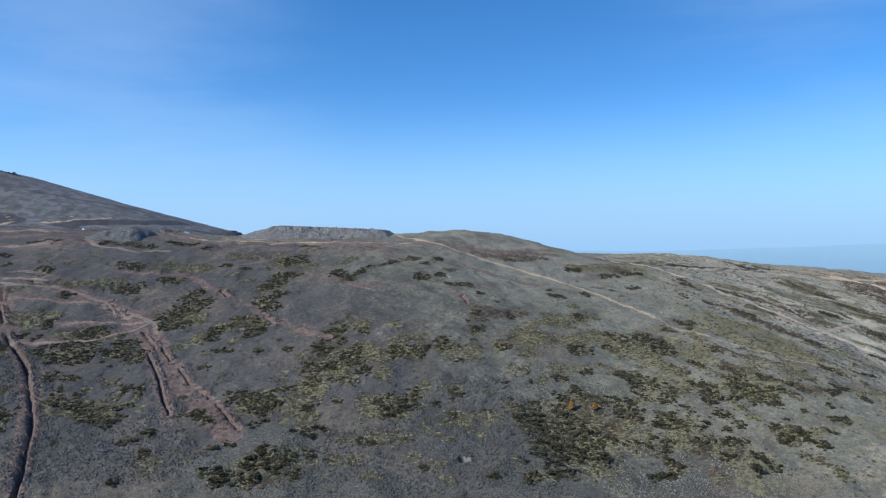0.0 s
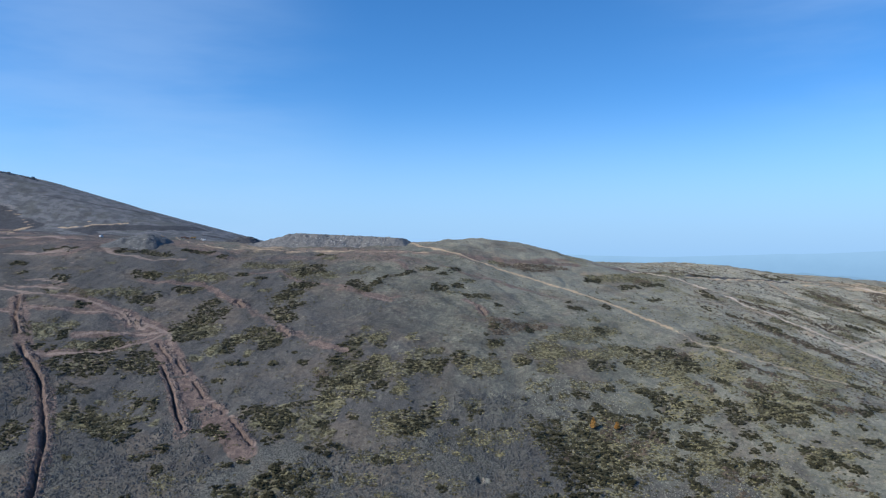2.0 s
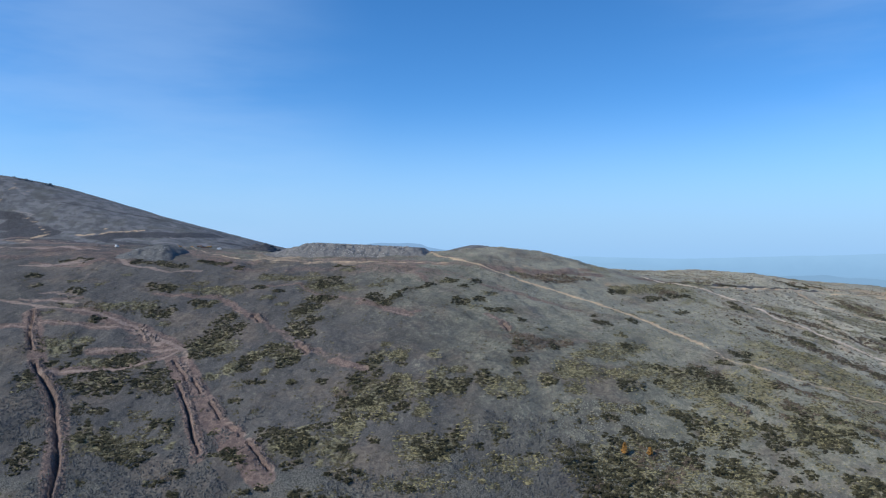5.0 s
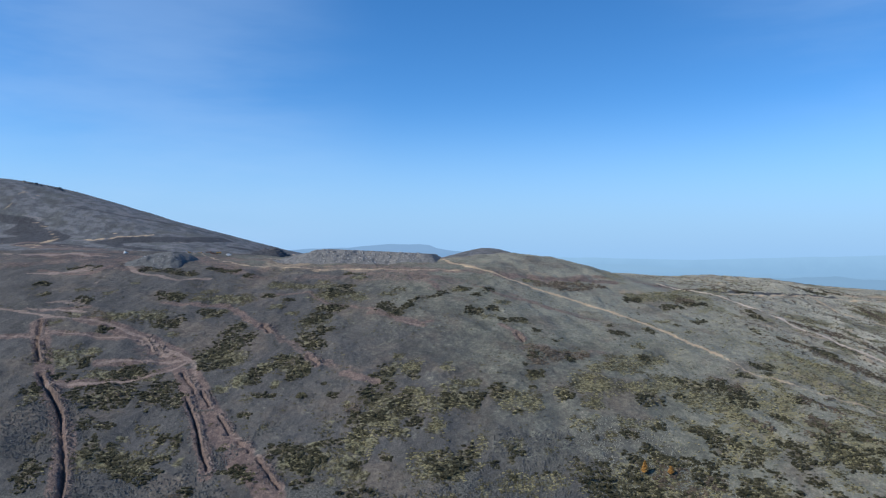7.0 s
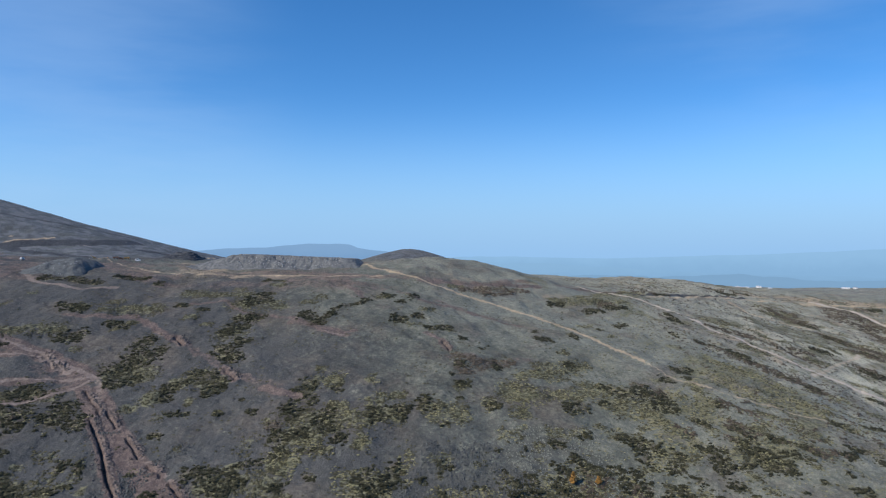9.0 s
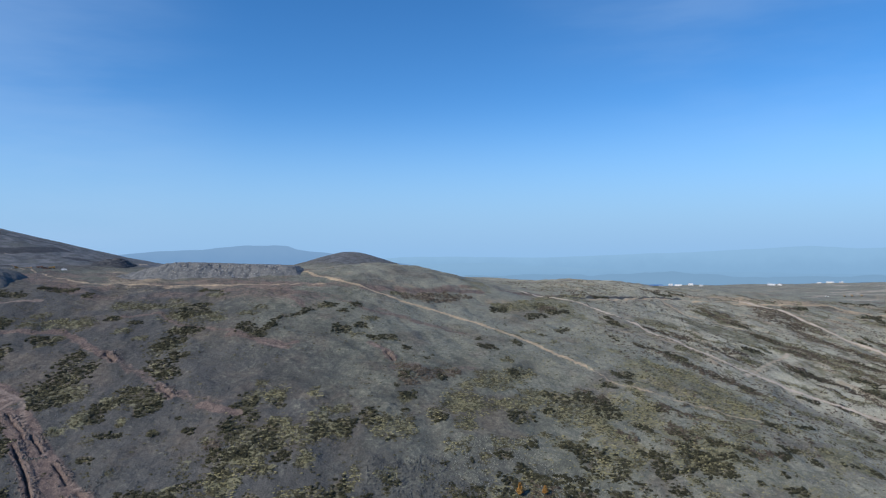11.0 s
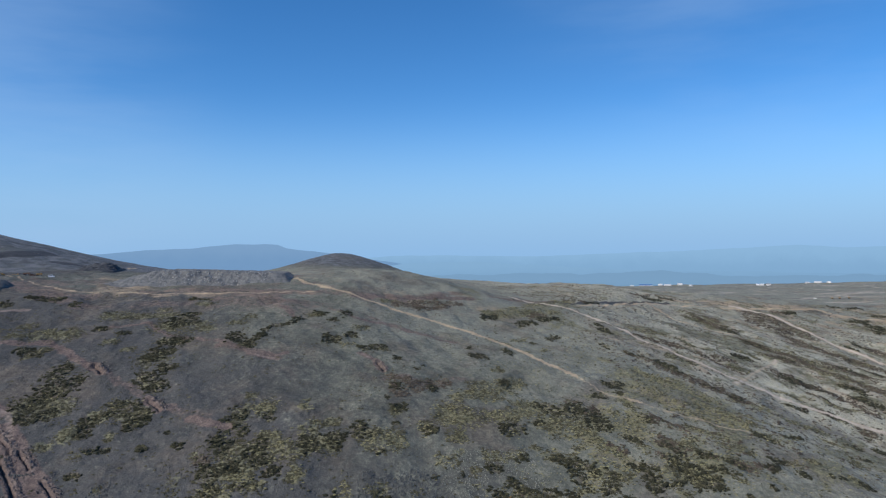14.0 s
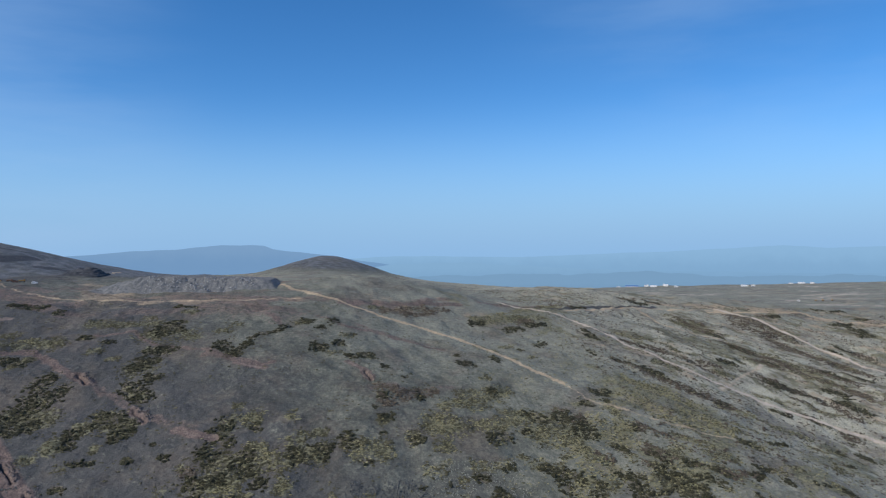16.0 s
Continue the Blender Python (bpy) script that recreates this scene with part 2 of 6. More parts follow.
STONE = rock_material("lichen_stone", (0.068, 0.071, 0.069), (0.126, 0.130, 0.124), (0.190, 0.193, 0.178), 0.9)
STONE_PALE = rock_material("pale_lichen_stone", (0.175, 0.180, 0.152), (0.250, 0.252, 0.212), (0.300, 0.296, 0.246), 0.9)
SPOIL = rock_material("waste_rock", (0.125, 0.129, 0.129), (0.190, 0.194, 0.188), (0.078, 0.082, 0.084), 0.45)
DARK_ROCK = rock_material("dark_mine_rock", (0.036, 0.040, 0.046), (0.070, 0.074, 0.080), (0.110, 0.112, 0.114), 0.3)
DARK_SPOIL = rock_material("dark_waste_rock", (0.085, 0.092, 0.094), (0.140, 0.148, 0.146), (0.050, 0.054, 0.058), 0.45)
BOULDER = rock_material("pale_boulder", (0.270, 0.270, 0.265), (0.400, 0.395, 0.380), (0.180, 0.180, 0.180), 1.2)
DIRT = rock_material("trench_spoil", (0.118, 0.098, 0.092), (0.205, 0.175, 0.160), (0.070, 0.062, 0.062), 0.9)

# ---- the lie of the land ----
def softstep(v):
    return 1.0 / (1.0 + np.exp(-np.clip(v, -40, 40)))


def softplus(v, s):
    return s * np.logaddexp(0.0, v / s)


def slope_base(x, y):
    """The hillside: a plateau behind, a steep face towards the valley, lower to the east."""
    crest = 513.0 - 108.0 * softstep((x - 342.0) / 81.0)
    top = 97.2 - 48.6 * softstep((x - 297.0) / 99.0) + 10.8 * softstep((-x - 234.0) / 72.0)
    z = top - 0.42 * softplus(crest - y, 45.0)
    return -68.0 + softplus(z + 68.0, 14.0)

# swells and hollows: x, y, radius, height
LOWER_SWELLS = [
    (-270, 225, 82, 0.9), (-108, 225, 82, 3.4), (54, 225, 82, -0.1), (216, 225, 82, 12.6),
    (-252, 315, 82, 12.2), (-144, 315, 82, -3.9), (-36, 315, 82, 9.6), (72, 315, 82, -2.5),
    (180, 315, 82, 12.5), (306, 315, 82, -1.3),
]
UPPER_SWELLS = [
    (-234, 405, 82, 3.1), (-126, 405, 82, -1.4), (-18, 405, 82, 7.5), (90, 405, 82, 5.0),
    (198, 405, 82, -1.1), (324, 405, 82, -32.4), (-306, 513, 82, 7.0), (-180, 513, 82, 1.6),
    (-54, 513, 82, 10.1), (72, 513, 82, -15.1), (198, 513, 82, -3.5), (342, 513, 82, -4.3),
    (486, 513, 82, -28.1),
]
PLATEAU_SWELLS = [
    (-198, 621, 75, 1.0), (-54, 621, 75, -9.9), (27, 621, 75, 23.3), (108, 621, 75, -1.0),
    (198, 621, 75, 1.0), (306, 621, 75, -14.0), (468, 621, 117, -13.8), (-108, 738, 75, 0.2),
    (36, 738, 75, -2.8), (144, 738, 75, -5.4), (252, 738, 75, 7.4), (396, 738, 117, 13.8),
    (594, 738, 117, 3.4), (120, 650, 40, -5.5), (165, 815, 45, -4.5), (310, 745, 36, -3.2), (490, 790, 60, 3.5),
]
# single hills farther off: x, y, radius across, radius along, height
FAR_HILLS = [(5, 1377, 72, 108, 41), (1680, 1660, 200, 200, 15), (1008, 1152, 126, 72, 9), (774, 1008, 108, 54, 5)]


def far_forms(x, y):
    """The mountain's spur in the west, the sloping plain in the east and the drop to the lowland."""
    rise = 0.26 * softplus(-x - 230.0, 18.0)
    rise = 102 - softplus(102 - rise, 4.0)
    back = 1080.0 + 0.9 * softplus(-x - 468.0, 54.0)
    z = rise * softstep((y - 810.0) / 30.0) * (1.0 - softstep((y - back) / 45.0))
    z = z - 0.032 * softplus(y - 828.0, 72.0)
    edge = 1620.0 + 600.0 * softstep((x - 720.0) / 108.0)
    z = z - 400.0 * softstep((y - edge - 288.0) / 40.0)
    for cx, cy, rx, ry, h in FAR_HILLS:
        z = z + h * np.exp(-((x - cx) / rx) ** 2 / 2 - ((y - cy) / ry) ** 2 / 2)
    return z


def ground_height(x, y):
    x, y = np.asarray(x, float), np.asarray(y, float)
    z = slope_base(x, y) + far_forms(x, y)
    for cx, cy, r, h in LOWER_SWELLS + UPPER_SWELLS + PLATEAU_SWELLS:
        z = z + h * np.exp(-((x - cx) ** 2 + (y - cy) ** 2) / (2.0 * r * r))
    return np.maximum(z, -420.0)


# ---- ground cover, tracks and diggings ----
def lattice(ix, iy, seed):
    h = (ix.astype(np.int64) * 374761393 + iy.astype(np.int64) * 668265263 + seed * 1442695041) & 0x7FFFFFFF
    h = ((h ^ (h >> 13)) * 1274126177) & 0x7FFFFFFF
    return ((h ^ (h >> 16)) & 0xFFFF) / 65535.0


def swirl(x, y, size, seed=0, octaves=3):
    """Smooth noise from 0 to 1, about size metres from bump to bump."""
    total, amp, weight = 0.0, 1.0, 0.0
    for k in range(octaves):
        u, v = x / size * 2 ** k, y / size * 2 ** k
        iu, iv = np.floor(u), np.floor(v)
        fu, fv = u - iu, v - iv
        fu, fv = fu * fu * (3 - 2 * fu), fv * fv * (3 - 2 * fv)
        a, b = lattice(iu, iv, seed + k), lattice(iu + 1, iv, seed + k)
        c, d = lattice(iu, iv + 1, seed + k), lattice(iu + 1, iv + 1, seed + k)
        total = total + amp * ((a * (1 - fu) + b * fu) * (1 - fv) + (c * (1 - fu) + d * fu) * fv)
        weight, amp = weight + amp, amp * 0.5
    return total / weight


def smooth(a, b, v):
    t = np.clip((v - a) / (b - a), 0, 1)
    return t * t * (3 - 2 * t)


def off_line(line, x, y):
    """Distance from a line of points, and which side of it (east: plus)."""
    best, side = np.full(np.shape(x), 1e9), np.zeros(np.shape(x))
    for (ax, ay), (bx, by) in zip(line, line[1:]):
        dx, dy = bx - ax, by - ay
        t = np.clip(((x - ax) * dx + (y - ay) * dy) / (dx * dx + dy * dy), 0, 1)
        d = np.hypot(x - ax - t * dx, y - ay - t * dy)
        s = np.sign((x - ax) * dy - (y - ay) * dx) * np.sign(dy if abs(dy) > 0.1 else dx)
        near = d < best
        best, side = np.where(near, d, best), np.where(near, s, side)
    return best, side


TRENCHES = [  # half-width, depth, spoil height, line
    (0.62, 3.0, 0.18, [(-252.5, 408.4), (-246.6, 398), (-241.1, 387.2), (-236.8, 380), (-231.8, 373), (-227.1, 366.5)]),
    (0.98, 3.6, 0.24, [(-219.1, 355.7), (-213.2, 349), (-208.4, 345.7), (-202.9, 340.3), (-197.7, 335.2), (-193.5, 330.4), (-188, 321.6), (-183.1, 314.2), (-177.3, 305.6), (-172.9, 298.6), (-168.5, 290.4), (-165.3, 282), (-161.6, 273.6), (-158.9, 267.5), (-153, 250.2), (-144, 230.4)]),
    (0.50, 2.0, 0.16, [(-155.3, 368.2), (-149.4, 361.1), (-144.3, 355), (-142.1, 351)]),
    (0.58, 2.6, 0.18, [(-144.6, 347.6), (-138.6, 339.2), (-133.6, 331.8), (-130.4, 326.4), (-127.5, 321.1), (-123.9, 314.7), (-119.4, 307.9), (-116.8, 303.1)]),
    (0.48, 2.0, 0.18, [(-139.5, 352.8), (-135.4, 348.1), (-131.4, 342.2)]),
    (0.48, 2.0, 0.16, [(-124.9, 336.4), (-121, 332.4), (-116.1, 326.1)]),
    (0.40, 1.4, 0.16, [(-111.1, 321.4), (-107.1, 318.1), (-103.5, 314.7)]),
    (0.50, 2.2, 0.18, [(-99.1, 310.3), (-94.5, 305.1), (-89.9, 299.6), (-85.4, 294.6)]),
    (0.80, 2.4, 0.4, [(-130.3, 417.3), (-127.1, 413.4), (-123.6, 408.4)]),
    (0.75, 2.0, 0.4, [(-96.1, 382), (-92, 377.4), (-88.9, 373.4)]),
    (0.36, 1.3, 0.05, [(-189.4, 398.1), (-185.3, 394.7), (-181.9, 391.1), (-178, 385.4)]),
    (0.34, 1.2, 0.05, [(-179.1, 391.6), (-171.7, 383.5)]),
    (0.75, 1.8, 0.3, [(10.8, 412.6), (12.6, 408.2), (13.5, 405.8)]),
]
HILL_TRACKS = [  # half-width, strength, line
    (1.6, 0.58, [(-238, 596), (-227, 574), (-209, 556), (-188, 538), (-165, 531), (-138, 522), (-114, 519), (-80, 513), (-54, 519), (-24, 527)]),
    (1.55, 1.0, [(-46.8, 592.2), (-31, 559), (-17, 537), (3, 521.5), (28, 508), (54, 495), (76, 480), (97.5, 453), (111.5, 428), (119, 413)]),
    (1.0, 0.55, [(119, 413), (127, 395), (138, 384), (156, 374), (174, 366), (190, 362)]),
    (1.7, 1.0, [(129.6, 600), (154, 588), (172, 574), (184, 551), (198, 509), (218, 484), (240, 466), (266, 449), (297, 436), (325, 417), (355, 404), (387, 392)]),
]
PLAIN_TRACKS = [  # half-width, strength, line
    (1.3, 0.55, [(239, 453), (258, 471), (289, 501), (313, 522)]),
    (2.2, 0.55, [(236, 451), (242, 457)]),
    (2.6, 0.55, [(306, 515), (315, 524)]),
    (2.4, 1.00, [(385.2, 705.6), (411, 684), (420, 641), (431, 600), (446, 566), (482.4, 525.6), (522, 486)]),
    (2.8, 0.8, [(369, 691.2), (439.2, 710), (490, 718), (515, 688), (554, 672), (612, 658.8)]),
    (1.9, 0.7, [(281, 674), (284, 625), (305, 611), (328, 601)]),
    (2.0, 0.65, [(186, 597), (257.4, 657), (309.6, 685.8), (400, 704)]),
    (1.6, 0.60, [(-238, 596), (-262, 618), (-300, 624), (-342, 615), (-406, 593)]),
]
MOUNTAIN_TRACKS = [  # half-width, strength, line
    (1.6, 0.45, [(-406, 593), (-440, 660), (-475, 743), (-467, 780)]),
    (1.5, 0.60, [(-511, 804), (-497, 801), (-484, 788), (-468, 776), (-475, 757), (-452, 691)]),
    (1.5, 0.55, [(-568, 869), (-563, 844), (-559, 822), (-556, 808)]),
    (1.3, 0.75, [(-416, 798), (-421, 804), (-424, 811)]),
    (1.6, 0.70, [(-487, 735), (-472, 750), (-478, 775), (-470, 783)]),
    (3.0, 0.42, [(-522, 808), (-510, 804), (-500, 800)]),
    (4.0, 0.40, [(-575, 868), (-560, 862), (-543, 850)]),
    (1.3, 0.80, [(-234, 868), (-240, 892), (-237, 905)]),
    (1.8, 0.90, [(-440, 779), (-420, 788), (-397, 804), (-381, 816)]),
]
TRACKS = HILL_TRACKS + PLAIN_TRACKS + MOUNTAIN_TRACKS
TRENCH_PATHS = [  # half-width, strength, line
    (1.0, 0.80, [(-285, 419), (-268, 417), (-250, 412), (-238, 411), (-222, 409.5), (-206, 404.5), (-190, 399), (-174, 390), (-163, 384), (-155, 380.5)]),
    (0.7, 0.65, [(-262, 389), (-245, 390.5), (-231, 393), (-216, 393.5), (-199, 395), (-187, 395.5)]),
    (0.8, 0.7, [(-199, 370), (-190, 374.5), (-179, 376.5), (-165, 378.5), (-157, 380.5)]),
    (0.7, 0.8, [(-213, 348.5), (-200, 351.8), (-187, 355.6), (-174, 359.5), (-166.5, 365), (-160, 373), (-155.5, 380)]),
    (3.0, 0.70, [(-186, 394), (-179, 390), (-170, 384)]),
    (1.6, 0.5, [(-154, 379), (-149, 368), (-144, 358)]),
]
UPPER_PATHS = [  # half-width, strength, line
    (1.6, 0.80, [(-260, 517), (-250, 503), (-241, 491), (-225, 481), (-207, 479), (-187, 485)]),
    (1.4, 0.60, [(-300, 477), (-280, 482), (-262, 492)]),
    (0.5, 0.45, [(-245, 429), (-250, 456), (-256, 488)]),
    (0.5, 0.35, [(-240, 428), (-244, 446), (-247, 470)]),
    (2.4, 0.62, [(-305, 478), (-288, 477), (-279, 485), (-272, 492)]),
    (2.0, 0.55, [(-264, 430), (-257, 433), (-242, 429)]),
    (1.5, 0.55, [(-271, 421), (-257, 421), (-235, 421)]),
    (3.0, 0.85, [(-374, 547), (-340, 541), (-310, 541), (-284, 532)]),
    (1.6, 0.42, [(-75, 366), (-70.6, 364), (-64.2, 360.3), (-57, 359.5)]),
    (1.0, 0.55, [(-55, 419.1), (-49.5, 414.8), (-42, 413.4)]),
    (1.1, 0.60, [(2.8, 421.6), (8, 416.7)]),
    (1.0, 0.55, [(-64, 506), (-51, 483), (-39, 467)]),
    (0.6, 0.45, [(-250, 433), (-253, 461), (-256, 500)]),
]
WORN_PATHS = TRENCH_PATHS + UPPER_PATHS
RED_WEST = [  # half-width, strength, line
    (5.5, 0.95, [(-151.2, 367.3), (-136.9, 346.4), (-121.8, 328.2), (-106.5, 310.4), (-91.9, 295.5), (-86.8, 290.2)]),
    (3.5, 0.85, [(-156.6, 369.7), (-137.5, 339.2), (-124.5, 317.4), (-115.5, 300.9)]),
    (5.0, 0.70, [(-252, 405), (-217.8, 356.4), (-185.4, 320.4), (-165.6, 282.6), (-153, 250.2)]),
    (3.2, 0.50, [(-152, 433), (-139, 423), (-122, 409), (-106, 393), (-91, 378), (-79, 372), (-66, 365)]),
    (2.6, 0.60, [(-261, 419.4), (-246.6, 423), (-235.8, 426.6)]),
    (2.4, 0.75, [(-197, 440), (-179, 441), (-161, 442)]),
    (3.0, 0.6, [(-72, 430), (-56, 424), (-41, 415)]),
    (2.6, 0.85, [(-75.4, 366.6), (-70.6, 364), (-64.2, 360.3), (-56, 359)]),
    (2.2, 0.75, [(-55, 419.1), (-49.5, 414.8), (-40, 413.4)]),
    (2.4, 0.75, [(2.8, 421.6), (10.9, 414.7), (14, 405)]),
    (5.0, 0.50, [(14, 397), (22, 399), (31, 392), (42, 395), (52, 402)]),
]
RED_PLATEAU = [  # half-width, strength, line
    (2.5, 0.50, [(-3.6, 491.4), (12.6, 480.6), (34.2, 471.6), (57.6, 466.2)]),
    (4.2, 0.55, [(16.2, 531), (50.4, 547.2), (82.8, 568.8)]),
    (3.0, 0.60, [(-57, 506), (-41, 481), (-35, 469)]),
    (5.8, 0.45, [(-185.4, 385.2), (-171, 378), (-158.4, 372.6)]),
    (8.4, 0.55, [(-270, 522), (-225, 540), (-198, 525.6), (-162, 514.8)]),
    (4.9, 0.55, [(-108, 522), (-54, 522), (0, 525.6), (36, 532.8)]),
    (3.5, 0.80, [(2, 519), (34, 536), (59, 548), (91, 561)]),
    (4.0, 0.75, [(111, 582), (136, 593), (169, 602)]),
    (2.6, 0.75, [(-303, 485), (-285, 479), (-269, 477), (-263, 484), (-260, 496)]),
    (2.4, 0.75, [(-193, 441), (-175, 440), (-162, 446), (-144, 427), (-129, 413)]),
    (2.0, 0.70, [(-134, 459), (-115, 464), (-100, 445), (-72, 436), (-58, 423), (-44, 415), (-36, 419)]),
    (6.0, 0.80, [(-348, 554), (-313, 538), (-292, 544)]),
    (6.0, 0.72, [(-230, 411), (-206, 404), (-190, 398), (-174, 390), (-160, 382)]),
    (4.0, 0.66, [(-213, 349), (-187, 356), (-172, 362), (-158, 378)]),
    (3.5, 0.70, [(-262, 389), (-231, 393), (-199, 395)]),
    (3.5, 0.66, [(-199, 370), (-179, 376), (-160, 380)]),
    (20.0, 0.62, [(-480, 742), (-440, 733), (-401, 722)]),
    (14.0, 0.62, [(-420, 668), (-380, 645), (-340, 640)]),
    (2.2, 0.75, [(-13, 489), (0, 475), (24, 473), (47, 464), (60, 457)]),
]
REDDISH = RED_WEST + RED_PLATEAU
DARK_BANDS = [  # half-width, strength, line
    (11.0, 1.0, [(-416, 776), (-384, 797), (-352, 811), (-330, 830), (-317, 868)]),
    (7.0, 0.95, [(-566, 806), (-527, 807), (-505, 800)]),
    (14.0, 1.0, [(-530, 752), (-495, 765), (-472, 776)]),
    (7.0, 1.0, [(-403, 769), (-371, 751), (-338, 745), (-317, 738)]),
    (4.0, 0.60, [(-500, 850), (-430, 862), (-370, 880), (-320, 905)]),
    (3.0, 0.55, [(-620, 930), (-520, 925), (-440, 935)]),
    (9.0, 0.80, [(-290.8, 824.4), (-259.2, 835.6), (-233, 828.4)]),
    (3.4, 1.0, [(164, 600), (185, 604), (223, 638), (267, 665), (312, 692)]),
    (12.0, 0.85, [(-525, 786), (-501, 784), (-483, 783)]),
    (8.0, 0.60, [(-487, 737), (-475, 750), (-445, 747), (-411, 740)]),
]
TEST_PIT = (7.1, 277.6, 1.25, 4.5)   # x, y, radius, depth


def trench_cut(x, y):
    """How much the diggings lower (or their spoil raises) the ground."""
    dz = np.zeros(np.shape(x))
    for half, depth, spoil, line in TRENCHES:
        d, s = off_line(line, x, y)
        wob = (swirl(x, y, 2.6, 21, 2) - 0.5) * 1.5
        dd = d + wob * 0.6
        dz = dz - depth * (1 - smooth(half * 0.45, half * 1.15, dd)) * (0.75 + 0.5 * swirl(x, y, 6.0, 5, 1))
        bank = np.exp(-((d - half - 1.3 - wob) / 1.1) ** 2) * np.where(s > 0, 1.0, 0.45)
        dz = dz + spoil * bank * 3.2 * smooth(0.30, 0.75, swirl(x, y, 2.6, 9, 2))
    px, py, pr, pd = TEST_PIT
    r = np.hypot(x - px, y - py)
    dz = dz - pd * (1 - smooth(pr * 0.75, pr, r))
    return dz


def roughness(x, y):
    near = 1.0 - smooth(774.0, 936.0, y)
    n = (swirl(x, y, 44.0, 1, 2) - 0.5) * 2.6 + (swirl(x, y, 13.0, 2, 3) - 0.5) * 3.4 + (swirl(x, y, 4.6, 3, 2) - 0.5) * 1.0
    far = (swirl(x, y, 120.0, 4, 3) - 0.5) * 8.0 * smooth(774.0, 1008.0, y)
    return n * (0.35 + 0.65 * near) + far


def surface(x, y):
    x, y = np.asarray(x, float), np.asarray(y, float)
    return ground_height(x, y) + roughness(x, y) + trench_cut(x, y)


def spaced(*stops):
    """Coordinates from stop to stop: (start, step), ..., (end, 0)."""
    out = []
    for (a, da), (b, _) in zip(stops, stops[1:]):
        out += list(np.linspace(a, b, max(1, round((b - a) / da)), endpoint=False))
    return np.array(out + [stops[-1][0]])

# drifts of cover: from x, y to x, y, half-width
PINE_DRIFTS_1 = [
    (-245, 420, -243, 420, 1.8), (-248, 434, -241, 433, 3.6), (-273, 442, -273, 442, 2.8), (-286, 457, -282, 458, 2.4), (-184, 292, -184, 292, 3.2),
    (-187, 296, -182, 295, 3.9), (-190, 301, -188, 301, 2.0), (-182, 304, -181, 304, 1.0), (-196, 316, -193, 315, 1.4), (-181, 326, -179, 327, 2.7),
    (-214, 343, -213, 343, 5.1), (-198, 343, -195, 345, 2.9), (-189, 343, -189, 343, 4.3), (-188, 346, -172, 348, 5.0), (-212, 356, -209, 357, 2.3),
    (-205, 357, -203, 358, 1.9), (-186, 365, -175, 366, 3.7), (-207, 369, -204, 371, 2.3), (-215, 400, -210, 404, 2.1),
]
PINE_DRIFTS_2 = [
    (-189, 416, -179, 418, 3.7), (-206, 451, -203, 452, 1.8), (-124, 267, -123, 267, 1.4), (-152, 270, -150, 270, 0.9), (-158, 286, -154, 286, 0.9),
    (-133, 289, -126, 289, 0.9), (-123, 293, -120, 293, 1.5), (-140, 297, -139, 297, 1.5), (-148, 301, -142, 300, 2.2), (-140, 301, -136, 301, 1.5),
    (-154, 302, -151, 302, 2.5), (-142, 307, -136, 312, 1.2), (-158, 308, -156, 308, 3.2), (-148, 308, -143, 307, 1.6), (-172, 312, -169, 312, 3.3),
    (-164, 312, -162, 313, 2.6), (-144, 320, -143, 321, 2.6), (-138, 320, -136, 320, 1.9), (-174, 325, -168, 325, 1.7),
]
PINE_DRIFTS_3 = [
    (-151, 346, -145, 345, 3.4), (-161, 350, -158, 351, 5.6), (-159, 358, -156, 359, 2.1), (-149, 374, -144, 375, 2.9), (-141, 377, -137, 378, 3.7),
    (-149, 386, -148, 386, 5.3), (-144, 395, -141, 395, 5.3), (-134, 404, -134, 404, 3.9), (-144, 412, -144, 412, 5.5), (-128, 450, -122, 451, 1.7),
    (-142, 457, -133, 457, 1.7), (-166, 496, -165, 496, 2.4), (-86, 268, -83, 269, 2.7), (-79, 268, -71, 267, 2.6), (-91, 271, -90, 271, 1.3),
    (-77, 274, -72, 274, 2.7), (-68, 275, -64, 274, 2.7), (-65, 276, -59, 276, 2.1), (-70, 279, -70, 279, 3.2),
]
PINE_DRIFTS_4 = [
    (-119, 280, -118, 280, 2.3), (-73, 281, -71, 281, 1.4), (-120, 283, -119, 283, 1.4), (-92, 283, -91, 283, 1.1), (-89, 286, -84, 285, 1.1),
    (-61, 293, -58, 293, 2.5), (-82, 298, -77, 297, 1.4), (-79, 298, -74, 299, 1.1), (-100, 300, -99, 300, 1.8), (-114, 302, -109, 302, 0.9),
    (-107, 303, -103, 303, 2.4), (-85, 308, -77, 306, 2.6), (-74, 309, -72, 309, 2.3), (-94, 313, -94, 313, 2.4), (-91, 314, -83, 314, 2.7),
    (-79, 314, -77, 314, 1.8), (-117, 317, -115, 318, 1.2), (-75, 318, -68, 318, 1.8), (-70, 319, -66, 319, 1.5),
]
